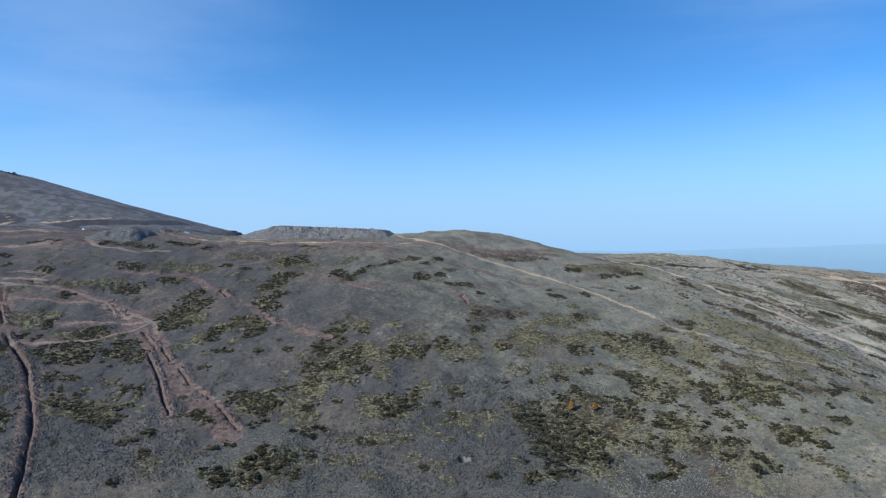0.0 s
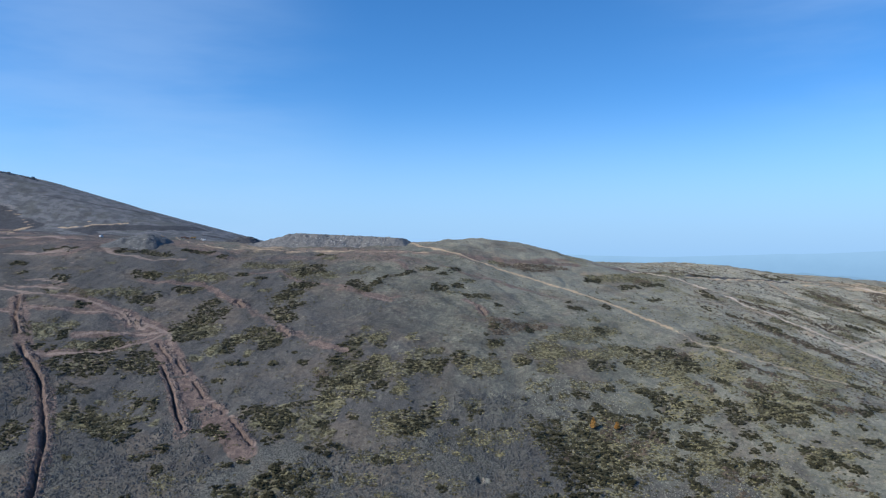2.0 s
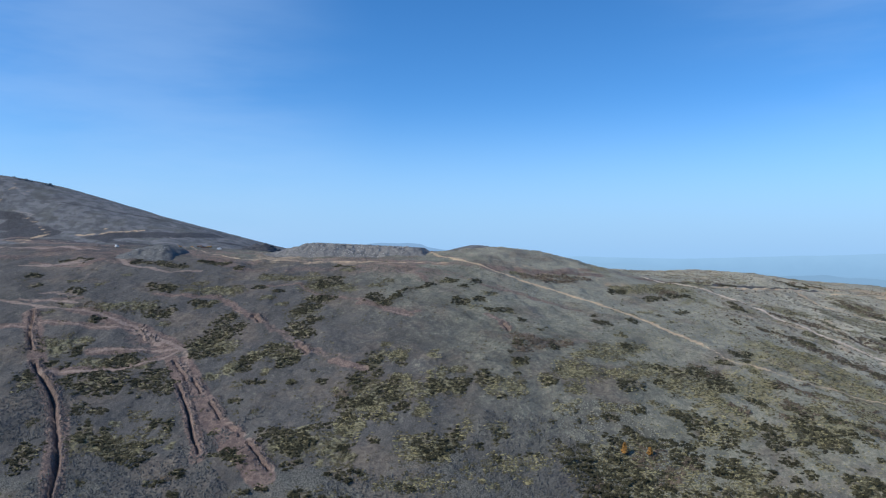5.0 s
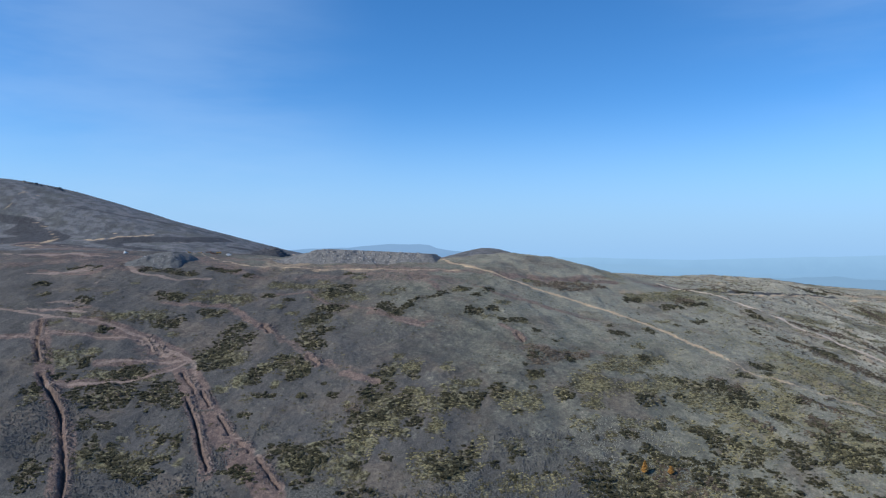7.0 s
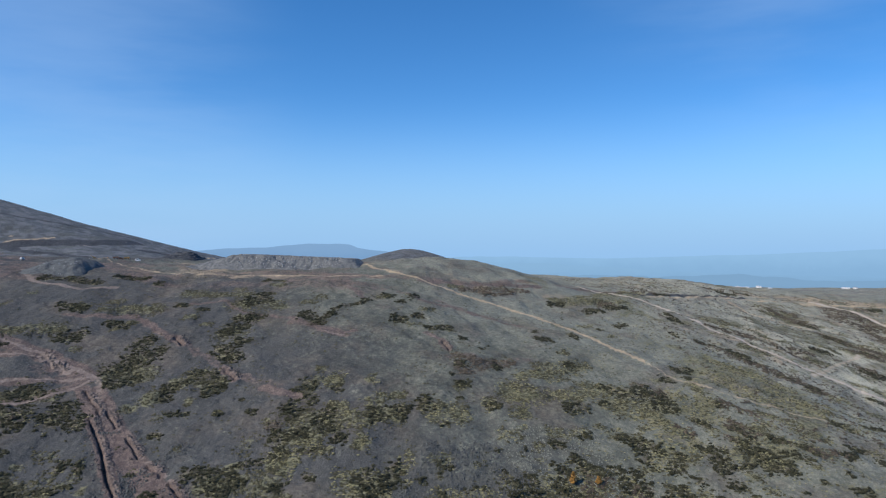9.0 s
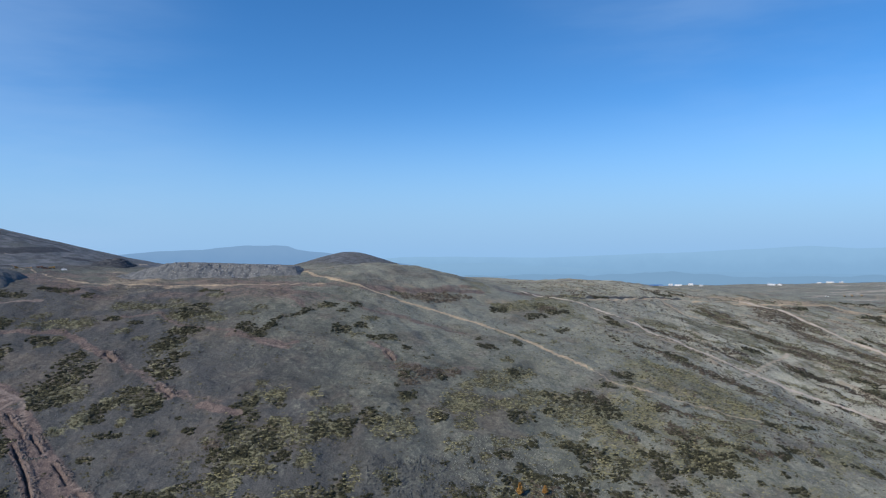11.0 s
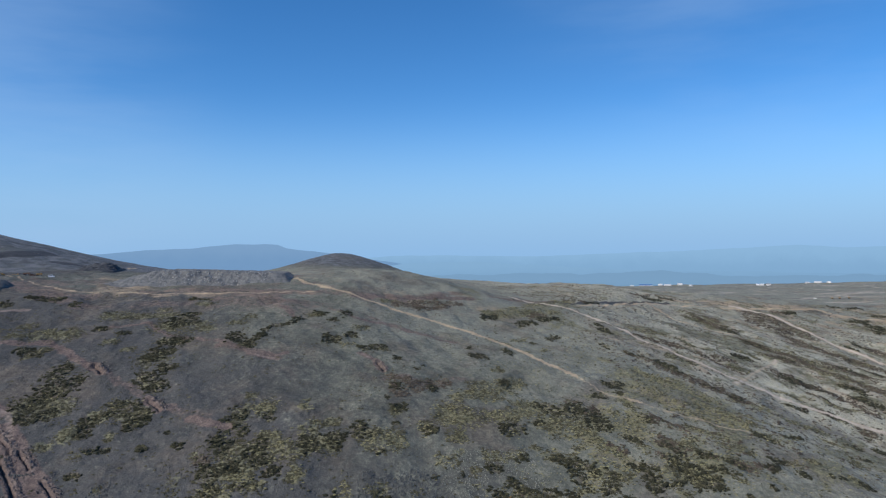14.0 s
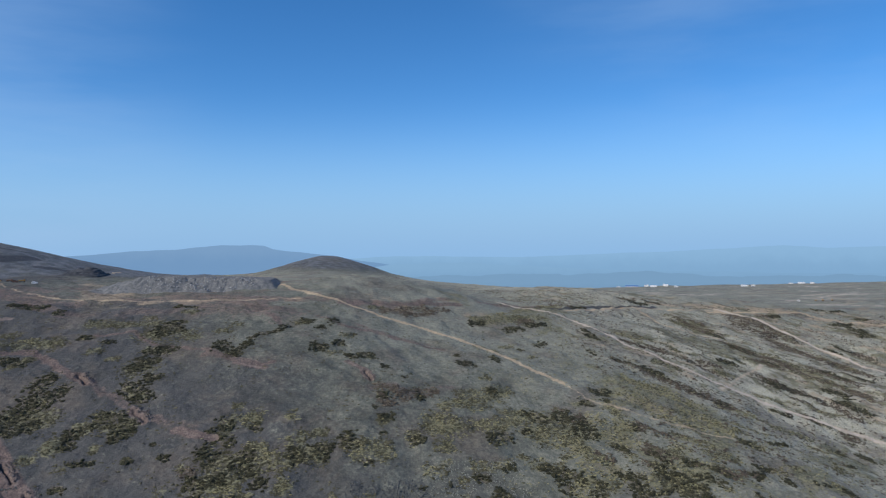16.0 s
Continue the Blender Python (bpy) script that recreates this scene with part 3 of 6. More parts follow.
PINE_DRIFTS_5 = [
    (-62, 325, -56, 324, 1.5), (-65, 334, -58, 333, 1.9), (-116, 339, -111, 337, 1.3), (-61, 348, -57, 349, 3.2), (-79, 351, -75, 350, 1.0),
    (-113, 351, -104, 352, 1.0), (-93, 351, -90, 350, 1.0), (-83, 359, -82, 359, 1.0), (-101, 364, -98, 365, 2.7), (-118, 364, -118, 364, 2.8),
    (-98, 371, -95, 371, 3.5), (-120, 371, -115, 371, 2.1), (-111, 378, -100, 377, 3.9), (-96, 393, -94, 393, 3.7), (-100, 396, -98, 395, 3.0),
    (-104, 401, -99, 401, 3.7), (-96, 408, -91, 408, 2.7), (-106, 422, -105, 421, 3.1), (-104, 428, -102, 425, 4.0),
]
PINE_DRIFTS_6 = [
    (-98, 429, -96, 429, 3.2), (-104, 438, -101, 439, 2.4), (-99, 439, -89, 438, 3.2), (-65, 439, -63, 439, 4.8), (-101, 465, -92, 467, 5.2),
    (-98, 474, -91, 478, 3.5), (-101, 507, -87, 500, 1.9), (-58, 270, -55, 271, 2.1), (-8, 274, -6, 274, 1.3), (-54, 280, -51, 279, 1.6),
    (-34, 286, -29, 286, 1.3), (-16, 287, -13, 287, 0.8), (-56, 290, -53, 290, 1.9), (-51, 292, -48, 292, 1.4), (-25, 301, -18, 301, 2.5),
    (-60, 305, -56, 306, 2.0), (-28, 308, -23, 306, 2.3), (-3, 308, -2, 308, 1.4), (-15, 309, -15, 309, 4.0),
]
PINE_DRIFTS_7 = [
    (-26, 311, -23, 311, 2.3), (-49, 313, -45, 311, 1.5), (-13, 315, -12, 315, 2.9), (-51, 323, -46, 323, 1.5), (-39, 330, -34, 330, 2.1),
    (-57, 333, -51, 333, 1.9), (-45, 335, -37, 336, 1.5), (-47, 339, -41, 339, 2.5), (-25, 344, -19, 345, 3.1), (-44, 346, -41, 346, 3.8),
    (-13, 348, -10, 348, 3.8), (-3, 352, 2, 352, 3.2), (-52, 357, -50, 357, 2.0), (-60, 359, -57, 359, 2.6), (-42, 365, -39, 366, 1.7),
    (-54, 367, -54, 367, 3.4), (-59, 432, -54, 432, 3.2), (-53, 437, -49, 440, 2.0), (-15, 439, -10, 439, 3.2),
]
PINE_DRIFTS_8 = [
    (-5, 444, 1, 448, 2.0), (-51, 445, -39, 456, 1.6), (-43, 451, -33, 461, 1.7), (-34, 464, -31, 468, 1.7), (-14, 469, -10, 470, 1.7),
    (-22, 476, -17, 479, 2.6), (-6, 478, -3, 481, 2.6), (31, 270, 36, 270, 1.8), (42, 271, 46, 272, 2.1), (17, 271, 21, 271, 1.0),
    (49, 272, 52, 272, 1.0), (45, 274, 51, 274, 1.6), (41, 277, 47, 279, 2.1), (29, 279, 31, 279, 1.6), (54, 282, 59, 281, 3.2),
    (46, 283, 49, 283, 3.2), (58, 288, 62, 288, 3.9), (40, 289, 40, 289, 4.4), (46, 289, 50, 289, 4.4),
]
PINE_DRIFTS_9 = [
    (36, 297, 38, 298, 2.8), (59, 297, 63, 296, 3.9), (44, 299, 46, 299, 3.9), (51, 300, 55, 300, 3.4), (42, 301, 42, 301, 3.4),
    (3, 302, 5, 303, 1.4), (32, 302, 33, 302, 2.8), (56, 304, 57, 305, 2.3), (13, 305, 22, 305, 1.1), (36, 305, 40, 305, 3.4),
    (48, 307, 52, 307, 2.3), (3, 311, 5, 311, 0.9), (29, 311, 29, 311, 2.9), (38, 311, 41, 311, 2.0), (4, 314, 10, 315, 0.9),
    (52, 315, 55, 315, 1.8), (3, 316, 8, 317, 1.2), (50, 319, 50, 319, 1.2), (58, 323, 62, 323, 1.2),
]
PINE_DRIFTS_10 = [
    (28, 327, 29, 327, 0.9), (40, 328, 41, 328, 0.9), (52, 330, 58, 330, 1.5), (5, 339, 9, 339, 1.2), (29, 354, 33, 353, 1.6),
    (14, 357, 16, 358, 1.0), (15, 369, 21, 370, 1.7), (13, 377, 14, 377, 1.4), (16, 386, 20, 387, 1.8), (36, 390, 37, 391, 2.8),
    (30, 409, 33, 411, 1.1), (34, 414, 35, 415, 1.1), (21, 419, 24, 420, 1.5), (3, 428, 16, 434, 2.0), (79, 272, 83, 271, 1.1),
    (85, 273, 88, 272, 1.9), (110, 278, 113, 277, 1.7), (88, 278, 92, 276, 1.6), (62, 279, 65, 279, 2.2),
]
PINE_DRIFTS_11 = [
    (89, 286, 91, 287, 2.2), (83, 287, 84, 287, 1.4), (75, 288, 77, 288, 1.4), (102, 288, 105, 287, 2.0), (114, 288, 122, 287, 1.7),
    (79, 289, 81, 289, 1.4), (108, 290, 111, 288, 1.4), (67, 291, 70, 291, 1.7), (86, 291, 89, 290, 1.4), (65, 294, 67, 294, 3.9),
    (118, 296, 119, 296, 1.5), (106, 298, 111, 298, 1.2), (112, 298, 112, 298, 0.9), (95, 299, 97, 298, 1.2), (100, 300, 102, 299, 2.3),
    (89, 301, 93, 300, 1.5), (95, 305, 98, 304, 2.7), (99, 306, 101, 306, 0.9), (83, 307, 86, 307, 2.4),
]
PINE_DRIFTS_12 = [
    (93, 307, 95, 306, 1.8), (119, 307, 121, 306, 1.8), (76, 308, 80, 309, 2.4), (107, 309, 107, 309, 2.4), (82, 314, 84, 314, 1.8),
    (67, 315, 70, 315, 2.4), (117, 315, 120, 315, 1.9), (73, 317, 77, 316, 1.5), (98, 317, 103, 316, 2.5), (62, 318, 64, 318, 2.4),
    (91, 324, 91, 324, 3.7), (102, 326, 107, 324, 1.9), (96, 328, 97, 327, 2.5), (115, 329, 117, 328, 1.6), (87, 331, 93, 331, 2.5),
    (65, 335, 70, 336, 1.3), (82, 335, 87, 335, 1.9), (66, 354, 74, 356, 2.0), (64, 356, 72, 358, 2.6),
]
PINE_DRIFTS_13 = [
    (110, 359, 116, 358, 2.7), (81, 361, 84, 361, 2.0), (110, 366, 115, 366, 4.9), (94, 374, 101, 373, 3.5), (106, 374, 106, 374, 5.0),
    (89, 378, 96, 376, 3.5), (74, 400, 78, 401, 1.5), (67, 434, 72, 436, 3.2), (67, 450, 70, 450, 1.7), (88, 452, 90, 444, 2.1),
    (111, 474, 114, 473, 1.3), (115, 514, 128, 521, 2.9), (91, 519, 100, 526, 2.9), (120, 271, 121, 272, 1.7), (127, 273, 128, 273, 1.7),
    (123, 280, 125, 279, 1.4), (152, 284, 152, 284, 2.7), (147, 287, 149, 286, 1.5), (138, 289, 139, 288, 1.8),
]
PINE_DRIFTS_14 = [
    (139, 290, 141, 289, 1.8), (145, 293, 149, 292, 2.1), (159, 293, 161, 293, 1.6), (137, 294, 138, 294, 2.4), (124, 299, 125, 298, 1.8),
    (144, 301, 145, 301, 0.9), (169, 303, 172, 302, 1.3), (165, 303, 167, 303, 1.3), (123, 305, 124, 305, 1.5), (155, 306, 156, 306, 1.0),
    (168, 311, 170, 310, 1.0), (121, 316, 127, 316, 1.3), (140, 316, 148, 315, 2.9), (129, 318, 132, 318, 1.3), (137, 319, 145, 319, 3.9),
    (155, 320, 159, 320, 1.6), (130, 321, 131, 321, 1.0), (120, 324, 121, 324, 3.8), (150, 325, 154, 324, 2.0),
]
PINE_DRIFTS_15 = [
    (139, 325, 140, 323, 2.6), (162, 326, 168, 325, 1.0), (137, 327, 137, 327, 4.6), (178, 327, 181, 326, 2.0), (154, 334, 162, 329, 1.4),
    (149, 335, 156, 332, 1.3), (163, 337, 168, 336, 1.0), (137, 343, 140, 338, 2.7), (122, 350, 126, 346, 2.4), (139, 365, 139, 365, 2.9),
    (122, 391, 127, 391, 2.2), (135, 393, 137, 392, 1.9), (133, 406, 142, 408, 3.1), (173, 470, 177, 469, 1.8), (161, 480, 163, 476, 1.4),
    (125, 484, 135, 494, 2.3), (176, 517, 177, 510, 3.0), (176, 528, 177, 521, 2.0), (134, 530, 150, 536, 3.0),
]
PINE_DRIFTS_16 = [
    (218, 321, 221, 320, 2.1), (206, 324, 210, 322, 1.0), (192, 325, 193, 324, 2.0), (184, 334, 189, 334, 1.7), (192, 359, 198, 357, 2.1),
    (208, 362, 225, 372, 1.1), (212, 419, 222, 421, 2.2), (206, 432, 213, 430, 1.7), (191, 454, 197, 450, 3.6), (188, 458, 193, 455, 3.6),
    (182, 469, 184, 461, 1.8), (199, 615, 215, 627, 1.8), (253, 362, 261, 366, 1.6), (288, 391, 289, 391, 4.4), (268, 392, 275, 391, 1.7),
    (299, 414, 300, 413, 2.3), (288, 435, 297, 433, 2.3), (264, 441, 274, 437, 1.8), (297, 489, 309, 485, 4.1),
]
PINE_DRIFTS_17 = [
    (272, 514, 284, 513, 2.1), (277, 517, 288, 515, 2.1), (287, 693, 308, 701, 2.8), (339, 465, 346, 457, 4.1), (334, 470, 344, 464, 3.1),
    (307, 485, 317, 478, 4.1), (343, 488, 350, 480, 4.3), (323, 533, 332, 530, 2.2), (324, 565, 331, 562, 3.6), (321, 570, 329, 565, 4.6),
    (324, 612, 330, 604, 2.4), (325, 617, 331, 609, 2.5), (316, 716, 327, 712, 2.8), (399, 532, 404, 525, 4.8), (377, 536, 382, 521, 3.5),
    (436, 605, 437, 593, 2.6), (451, 615, 458, 607, 3.4), (435, 690, 451, 697, 2.9), (499, 643, 512, 644, 2.9),
]
PINE_DRIFTS_18 = [
    (506, 663, 513, 655, 5.9), (495, 674, 500, 674, 3.7), (508, 678, 519, 679, 3.8), (523, 737, 535, 741, 2.4), (542, 698, 555, 697, 2.4),
    (540, 733, 555, 733, 2.5),
]
PINE_DRIFTS = PINE_DRIFTS_1 + PINE_DRIFTS_2 + PINE_DRIFTS_3 + PINE_DRIFTS_4 + PINE_DRIFTS_5 + PINE_DRIFTS_6 + PINE_DRIFTS_7 + PINE_DRIFTS_8 + PINE_DRIFTS_9 + PINE_DRIFTS_10 + PINE_DRIFTS_11 + PINE_DRIFTS_12 + PINE_DRIFTS_13 + PINE_DRIFTS_14 + PINE_DRIFTS_15 + PINE_DRIFTS_16 + PINE_DRIFTS_17 + PINE_DRIFTS_18 + [
    (-238, 496, -220, 496, 3.0), (-217, 494, -200, 492, 3.0), (-283, 490, -268, 492, 3.4), (-194, 505, -177, 505, 3.2), (-203, 449, -190, 449, 2.6), (-172, 434, -158, 431, 2.6),
]
OLIVE_DRIFTS_1 = [
    (-245, 403, -241, 405, 2.6), (-241, 416, -235, 416, 2.2), (-256, 450, -250, 452, 2.3), (-198, 360, -166, 364, 3.7), (-217, 370, -214, 371, 5.5),
    (-229, 370, -211, 374, 5.5), (-208, 380, -204, 380, 3.1), (-230, 394, -227, 394, 2.1), (-219, 415, -190, 423, 4.2), (-209, 420, -203, 424, 3.4),
    (-200, 422, -195, 422, 2.5), (-237, 447, -233, 449, 2.3), (-181, 447, -177, 447, 1.7), (-196, 450, -190, 451, 3.1), (-183, 450, -148, 450, 4.4),
    (-182, 461, -173, 463, 2.7), (-228, 463, -226, 466, 2.3), (-157, 303, -142, 303, 2.5), (-150, 306, -147, 306, 2.2),
]
OLIVE_DRIFTS_2 = [
    (-172, 306, -147, 310, 4.5), (-169, 308, -165, 310, 2.6), (-132, 308, -130, 308, 1.9), (-142, 310, -136, 314, 1.3), (-137, 314, -136, 314, 2.5),
    (-162, 315, -159, 316, 1.3), (-162, 320, -158, 321, 1.3), (-156, 327, -149, 327, 2.0), (-131, 354, -129, 355, 3.4), (-125, 362, -121, 363, 4.2),
    (-150, 384, -132, 383, 7.4), (-178, 403, -174, 404, 2.4), (-166, 427, -162, 427, 2.1), (-168, 435, -157, 435, 2.5), (-132, 440, -127, 442, 2.5),
    (-165, 451, -153, 450, 3.5), (-131, 475, -122, 478, 2.7), (-142, 477, -104, 476, 4.5), (-87, 267, -87, 267, 2.1),
]
OLIVE_DRIFTS_3 = [
    (-67, 269, -58, 268, 2.1), (-81, 271, -79, 271, 2.1), (-74, 274, -68, 273, 2.7), (-63, 274, -60, 274, 1.3), (-74, 274, -57, 274, 5.3),
    (-114, 275, -111, 275, 2.8), (-79, 275, -76, 275, 2.2), (-117, 276, -115, 276, 1.7), (-100, 277, -99, 277, 1.7), (-104, 278, -103, 278, 1.1),
    (-61, 278, -58, 279, 2.1), (-97, 284, -93, 283, 1.1), (-67, 299, -65, 298, 2.3), (-63, 301, -53, 300, 2.3), (-80, 302, -74, 302, 0.9),
    (-67, 305, -61, 305, 1.7), (-64, 308, -62, 308, 2.9), (-81, 309, -58, 309, 3.5), (-88, 309, -71, 309, 4.1),
]
OLIVE_DRIFTS_4 = [
    (-62, 316, -58, 316, 4.1), (-79, 318, -74, 316, 1.8), (-74, 329, -74, 329, 3.7), (-103, 329, -101, 329, 1.6), (-61, 334, -47, 334, 6.8),
    (-61, 343, -56, 345, 4.5), (-70, 343, -67, 342, 1.3), (-117, 349, -115, 349, 2.0), (-107, 359, -105, 358, 2.0), (-118, 374, -113, 373, 2.8),
    (-116, 374, -94, 372, 4.2), (-112, 380, -104, 379, 3.6), (-105, 421, -99, 421, 7.8), (-61, 427, -55, 429, 2.0), (-120, 433, -116, 432, 2.4),
    (-83, 453, -79, 453, 4.2), (-70, 460, -62, 460, 2.5), (-109, 461, -84, 457, 6.8), (-61, 468, -58, 467, 2.1),
]
OLIVE_DRIFTS_5 = [
    (-115, 485, -108, 483, 2.2), (-93, 493, -87, 491, 2.7), (-26, 268, -23, 267, 1.5), (-46, 268, -44, 268, 1.3), (-31, 269, -26, 269, 1.5),
    (-3, 274, -3, 274, 2.6), (-53, 275, -49, 275, 1.3), (-45, 276, -36, 276, 2.1), (-12, 278, -10, 278, 2.1), (-43, 286, -36, 286, 1.6),
    (-34, 287, -27, 287, 2.2), (-40, 287, -17, 288, 2.2), (-27, 289, -19, 290, 1.6), (-47, 290, -45, 290, 1.6), (-3, 290, 0, 289, 1.6),
    (-7, 292, -7, 293, 2.2), (-8, 296, -7, 296, 2.2), (-21, 300, -15, 299, 1.7), (-29, 302, -26, 302, 1.7),
]
OLIVE_DRIFTS_6 = [
    (-33, 305, -18, 306, 4.5), (-20, 307, -19, 307, 2.8), (-37, 311, -30, 311, 2.0), (-57, 320, -52, 319, 1.8), (-9, 322, -7, 322, 1.5),
    (-47, 323, -40, 323, 2.4), (-27, 327, -27, 327, 3.6), (-53, 330, -44, 329, 2.4), (-45, 334, -40, 334, 1.5), (-39, 341, -23, 340, 3.1),
    (-51, 342, -38, 343, 4.4), (-25, 344, -11, 345, 3.8), (-37, 345, -32, 343, 3.2), (-54, 348, -52, 348, 3.2), (-43, 352, -35, 351, 1.9),
    (-26, 352, -21, 352, 3.8), (-16, 358, -10, 359, 2.0), (-22, 358, -18, 360, 2.0), (-59, 361, -52, 361, 2.7),
]
OLIVE_DRIFTS_7 = [
    (-26, 369, -24, 370, 2.4), (-52, 370, -50, 371, 3.1), (-43, 371, -39, 371, 3.4), (-25, 375, -23, 376, 1.4), (-51, 380, -48, 380, 2.1),
    (-7, 431, -1, 434, 1.6), (-26, 476, -20, 476, 2.6), (0, 267, 4, 267, 1.3), (37, 271, 39, 271, 1.3), (0, 274, 1, 274, 1.3),
    (54, 275, 61, 275, 2.1), (57, 286, 65, 286, 8.2), (0, 287, 4, 288, 1.6), (8, 295, 12, 296, 2.2), (0, 297, 2, 297, 2.2),
    (4, 300, 7, 301, 2.2), (2, 300, 24, 302, 3.4), (19, 301, 22, 300, 1.1), (46, 302, 64, 303, 8.6),
]
OLIVE_DRIFTS_8 = [
    (33, 302, 39, 304, 4.5), (7, 303, 23, 304, 1.7), (30, 308, 32, 308, 2.9), (18, 317, 23, 319, 1.2), (1, 319, 8, 320, 1.8),
    (45, 322, 47, 321, 1.2), (45, 330, 47, 330, 1.8), (56, 334, 61, 335, 1.2), (38, 335, 40, 335, 2.2), (31, 336, 34, 335, 2.5),
    (52, 336, 57, 337, 2.2), (40, 339, 43, 339, 1.2), (7, 346, 13, 347, 2.5), (2, 346, 16, 347, 4.4), (0, 348, 4, 348, 3.8),
    (39, 348, 44, 349, 2.6), (28, 356, 31, 356, 2.9), (37, 358, 41, 358, 2.0), (43, 365, 48, 364, 2.7),
]
OLIVE_DRIFTS_9 = [
    (58, 365, 69, 366, 3.4), (37, 365, 50, 364, 5.4), (15, 366, 18, 367, 2.0), (36, 367, 41, 367, 2.7), (59, 377, 68, 384, 2.1),
    (46, 379, 70, 389, 4.2), (49, 380, 52, 383, 2.1), (59, 393, 67, 396, 4.4), (11, 428, 18, 431, 1.6), (0, 456, 7, 461, 2.5),
    (21, 521, 31, 527, 1.9), (103, 269, 108, 268, 1.6), (60, 273, 64, 272, 1.3), (89, 276, 94, 275, 2.2), (111, 282, 114, 281, 5.7),
    (87, 284, 89, 285, 2.2), (113, 284, 115, 283, 4.0), (75, 289, 79, 289, 2.8), (112, 289, 115, 288, 1.4),
]
OLIVE_DRIFTS_10 = [
    (97, 291, 103, 290, 2.9), (93, 291, 110, 286, 4.6), (105, 293, 110, 291, 1.5), (77, 296, 81, 296, 8.6), (94, 301, 103, 298, 4.7),
    (106, 303, 106, 303, 2.4), (76, 312, 81, 312, 1.5), (85, 316, 89, 316, 1.5), (109, 323, 109, 323, 3.8), (98, 325, 103, 323, 3.8),
    (87, 335, 92, 335, 1.9), (62, 338, 69, 337, 2.2), (78, 338, 85, 338, 2.5), (94, 341, 97, 342, 2.0), (74, 343, 78, 342, 1.6),
    (105, 343, 114, 340, 3.3), (89, 355, 98, 354, 2.7), (87, 359, 106, 361, 5.4), (85, 361, 95, 363, 4.1),
]
OLIVE_DRIFTS_11 = [
    (63, 363, 73, 363, 2.7), (74, 368, 91, 375, 4.1), (75, 379, 87, 378, 2.8), (77, 390, 81, 391, 1.4), (68, 391, 76, 396, 2.9),
    (73, 397, 86, 404, 3.7), (73, 414, 79, 417, 2.3), (114, 457, 118, 460, 1.3), (83, 470, 94, 460, 2.6), (100, 473, 109, 480, 2.2),
    (98, 528, 154, 558, 6.0), (108, 531, 122, 539, 4.0), (94, 533, 107, 540, 3.0), (149, 268, 150, 268, 2.3), (141, 278, 144, 277, 1.8),
    (121, 279, 125, 278, 1.4), (138, 290, 143, 288, 2.4), (142, 293, 146, 294, 3.0), (152, 293, 158, 293, 1.5),
]
OLIVE_DRIFTS_12 = [
    (133, 301, 135, 301, 1.2), (130, 303, 133, 303, 1.5), (128, 311, 132, 310, 1.6), (157, 316, 160, 314, 1.6), (126, 324, 146, 319, 4.5),
    (128, 325, 131, 323, 1.9), (147, 337, 169, 327, 2.7), (124, 341, 127, 339, 2.7), (163, 343, 178, 339, 2.8), (147, 344, 149, 343, 3.4),
    (157, 360, 170, 350, 2.9), (133, 379, 137, 376, 2.2), (170, 428, 177, 422, 3.4), (120, 538, 140, 553, 5.1), (216, 323, 219, 323, 2.1),
    (192, 334, 197, 333, 2.7), (202, 338, 209, 337, 2.1), (236, 348, 245, 354, 2.7), (195, 359, 203, 357, 2.9),
]
OLIVE_DRIFTS_13 = [
    (186, 381, 200, 372, 3.0), (239, 403, 260, 400, 2.5), (190, 449, 201, 441, 3.6), (205, 475, 218, 469, 3.6), (238, 515, 254, 511, 3.1),
    (212, 518, 224, 516, 2.0), (221, 537, 243, 521, 3.0), (211, 540, 219, 529, 2.1), (251, 385, 253, 379, 2.8), (255, 484, 265, 483, 3.0),
    (280, 531, 298, 522, 2.1), (337, 447, 339, 446, 2.5), (339, 518, 366, 495, 5.5), (307, 536, 321, 523, 3.3), (342, 562, 362, 525, 5.7),
    (304, 639, 317, 625, 6.2), (324, 642, 332, 624, 5.1), (323, 650, 331, 643, 3.2), (309, 661, 318, 651, 4.0),
]
OLIVE_DRIFTS_14 = [
    (402, 578, 421, 558, 3.7),
]
OLIVE_DRIFTS = OLIVE_DRIFTS_1 + OLIVE_DRIFTS_2 + OLIVE_DRIFTS_3 + OLIVE_DRIFTS_4 + OLIVE_DRIFTS_5 + OLIVE_DRIFTS_6 + OLIVE_DRIFTS_7 + OLIVE_DRIFTS_8 + OLIVE_DRIFTS_9 + OLIVE_DRIFTS_10 + OLIVE_DRIFTS_11 + OLIVE_DRIFTS_12 + OLIVE_DRIFTS_13 + OLIVE_DRIFTS_14
MOSS_DRIFTS_1 = [
    (-215, 415, -211, 417, 2.5), (-170, 456, -163, 455, 2.2), (-65, 273, -62, 273, 1.1), (-64, 318, -59, 319, 1.5), (-64, 322, -55, 321, 3.6),
    (-35, 276, -32, 277, 1.3), (-11, 279, -9, 279, 1.0), (-29, 287, -23, 287, 1.1), (-22, 290, -18, 291, 1.6), (-15, 290, -12, 290, 1.4),
    (-10, 308, -7, 307, 1.4), (-33, 313, -29, 312, 1.2), (-57, 315, -55, 315, 2.4), (-10, 317, -9, 317, 2.9), (-47, 327, -44, 327, 1.2),
    (-28, 328, -27, 328, 1.8), (-54, 330, -48, 329, 2.4), (-57, 342, -54, 341, 1.9), (-46, 370, -45, 370, 2.7),
]
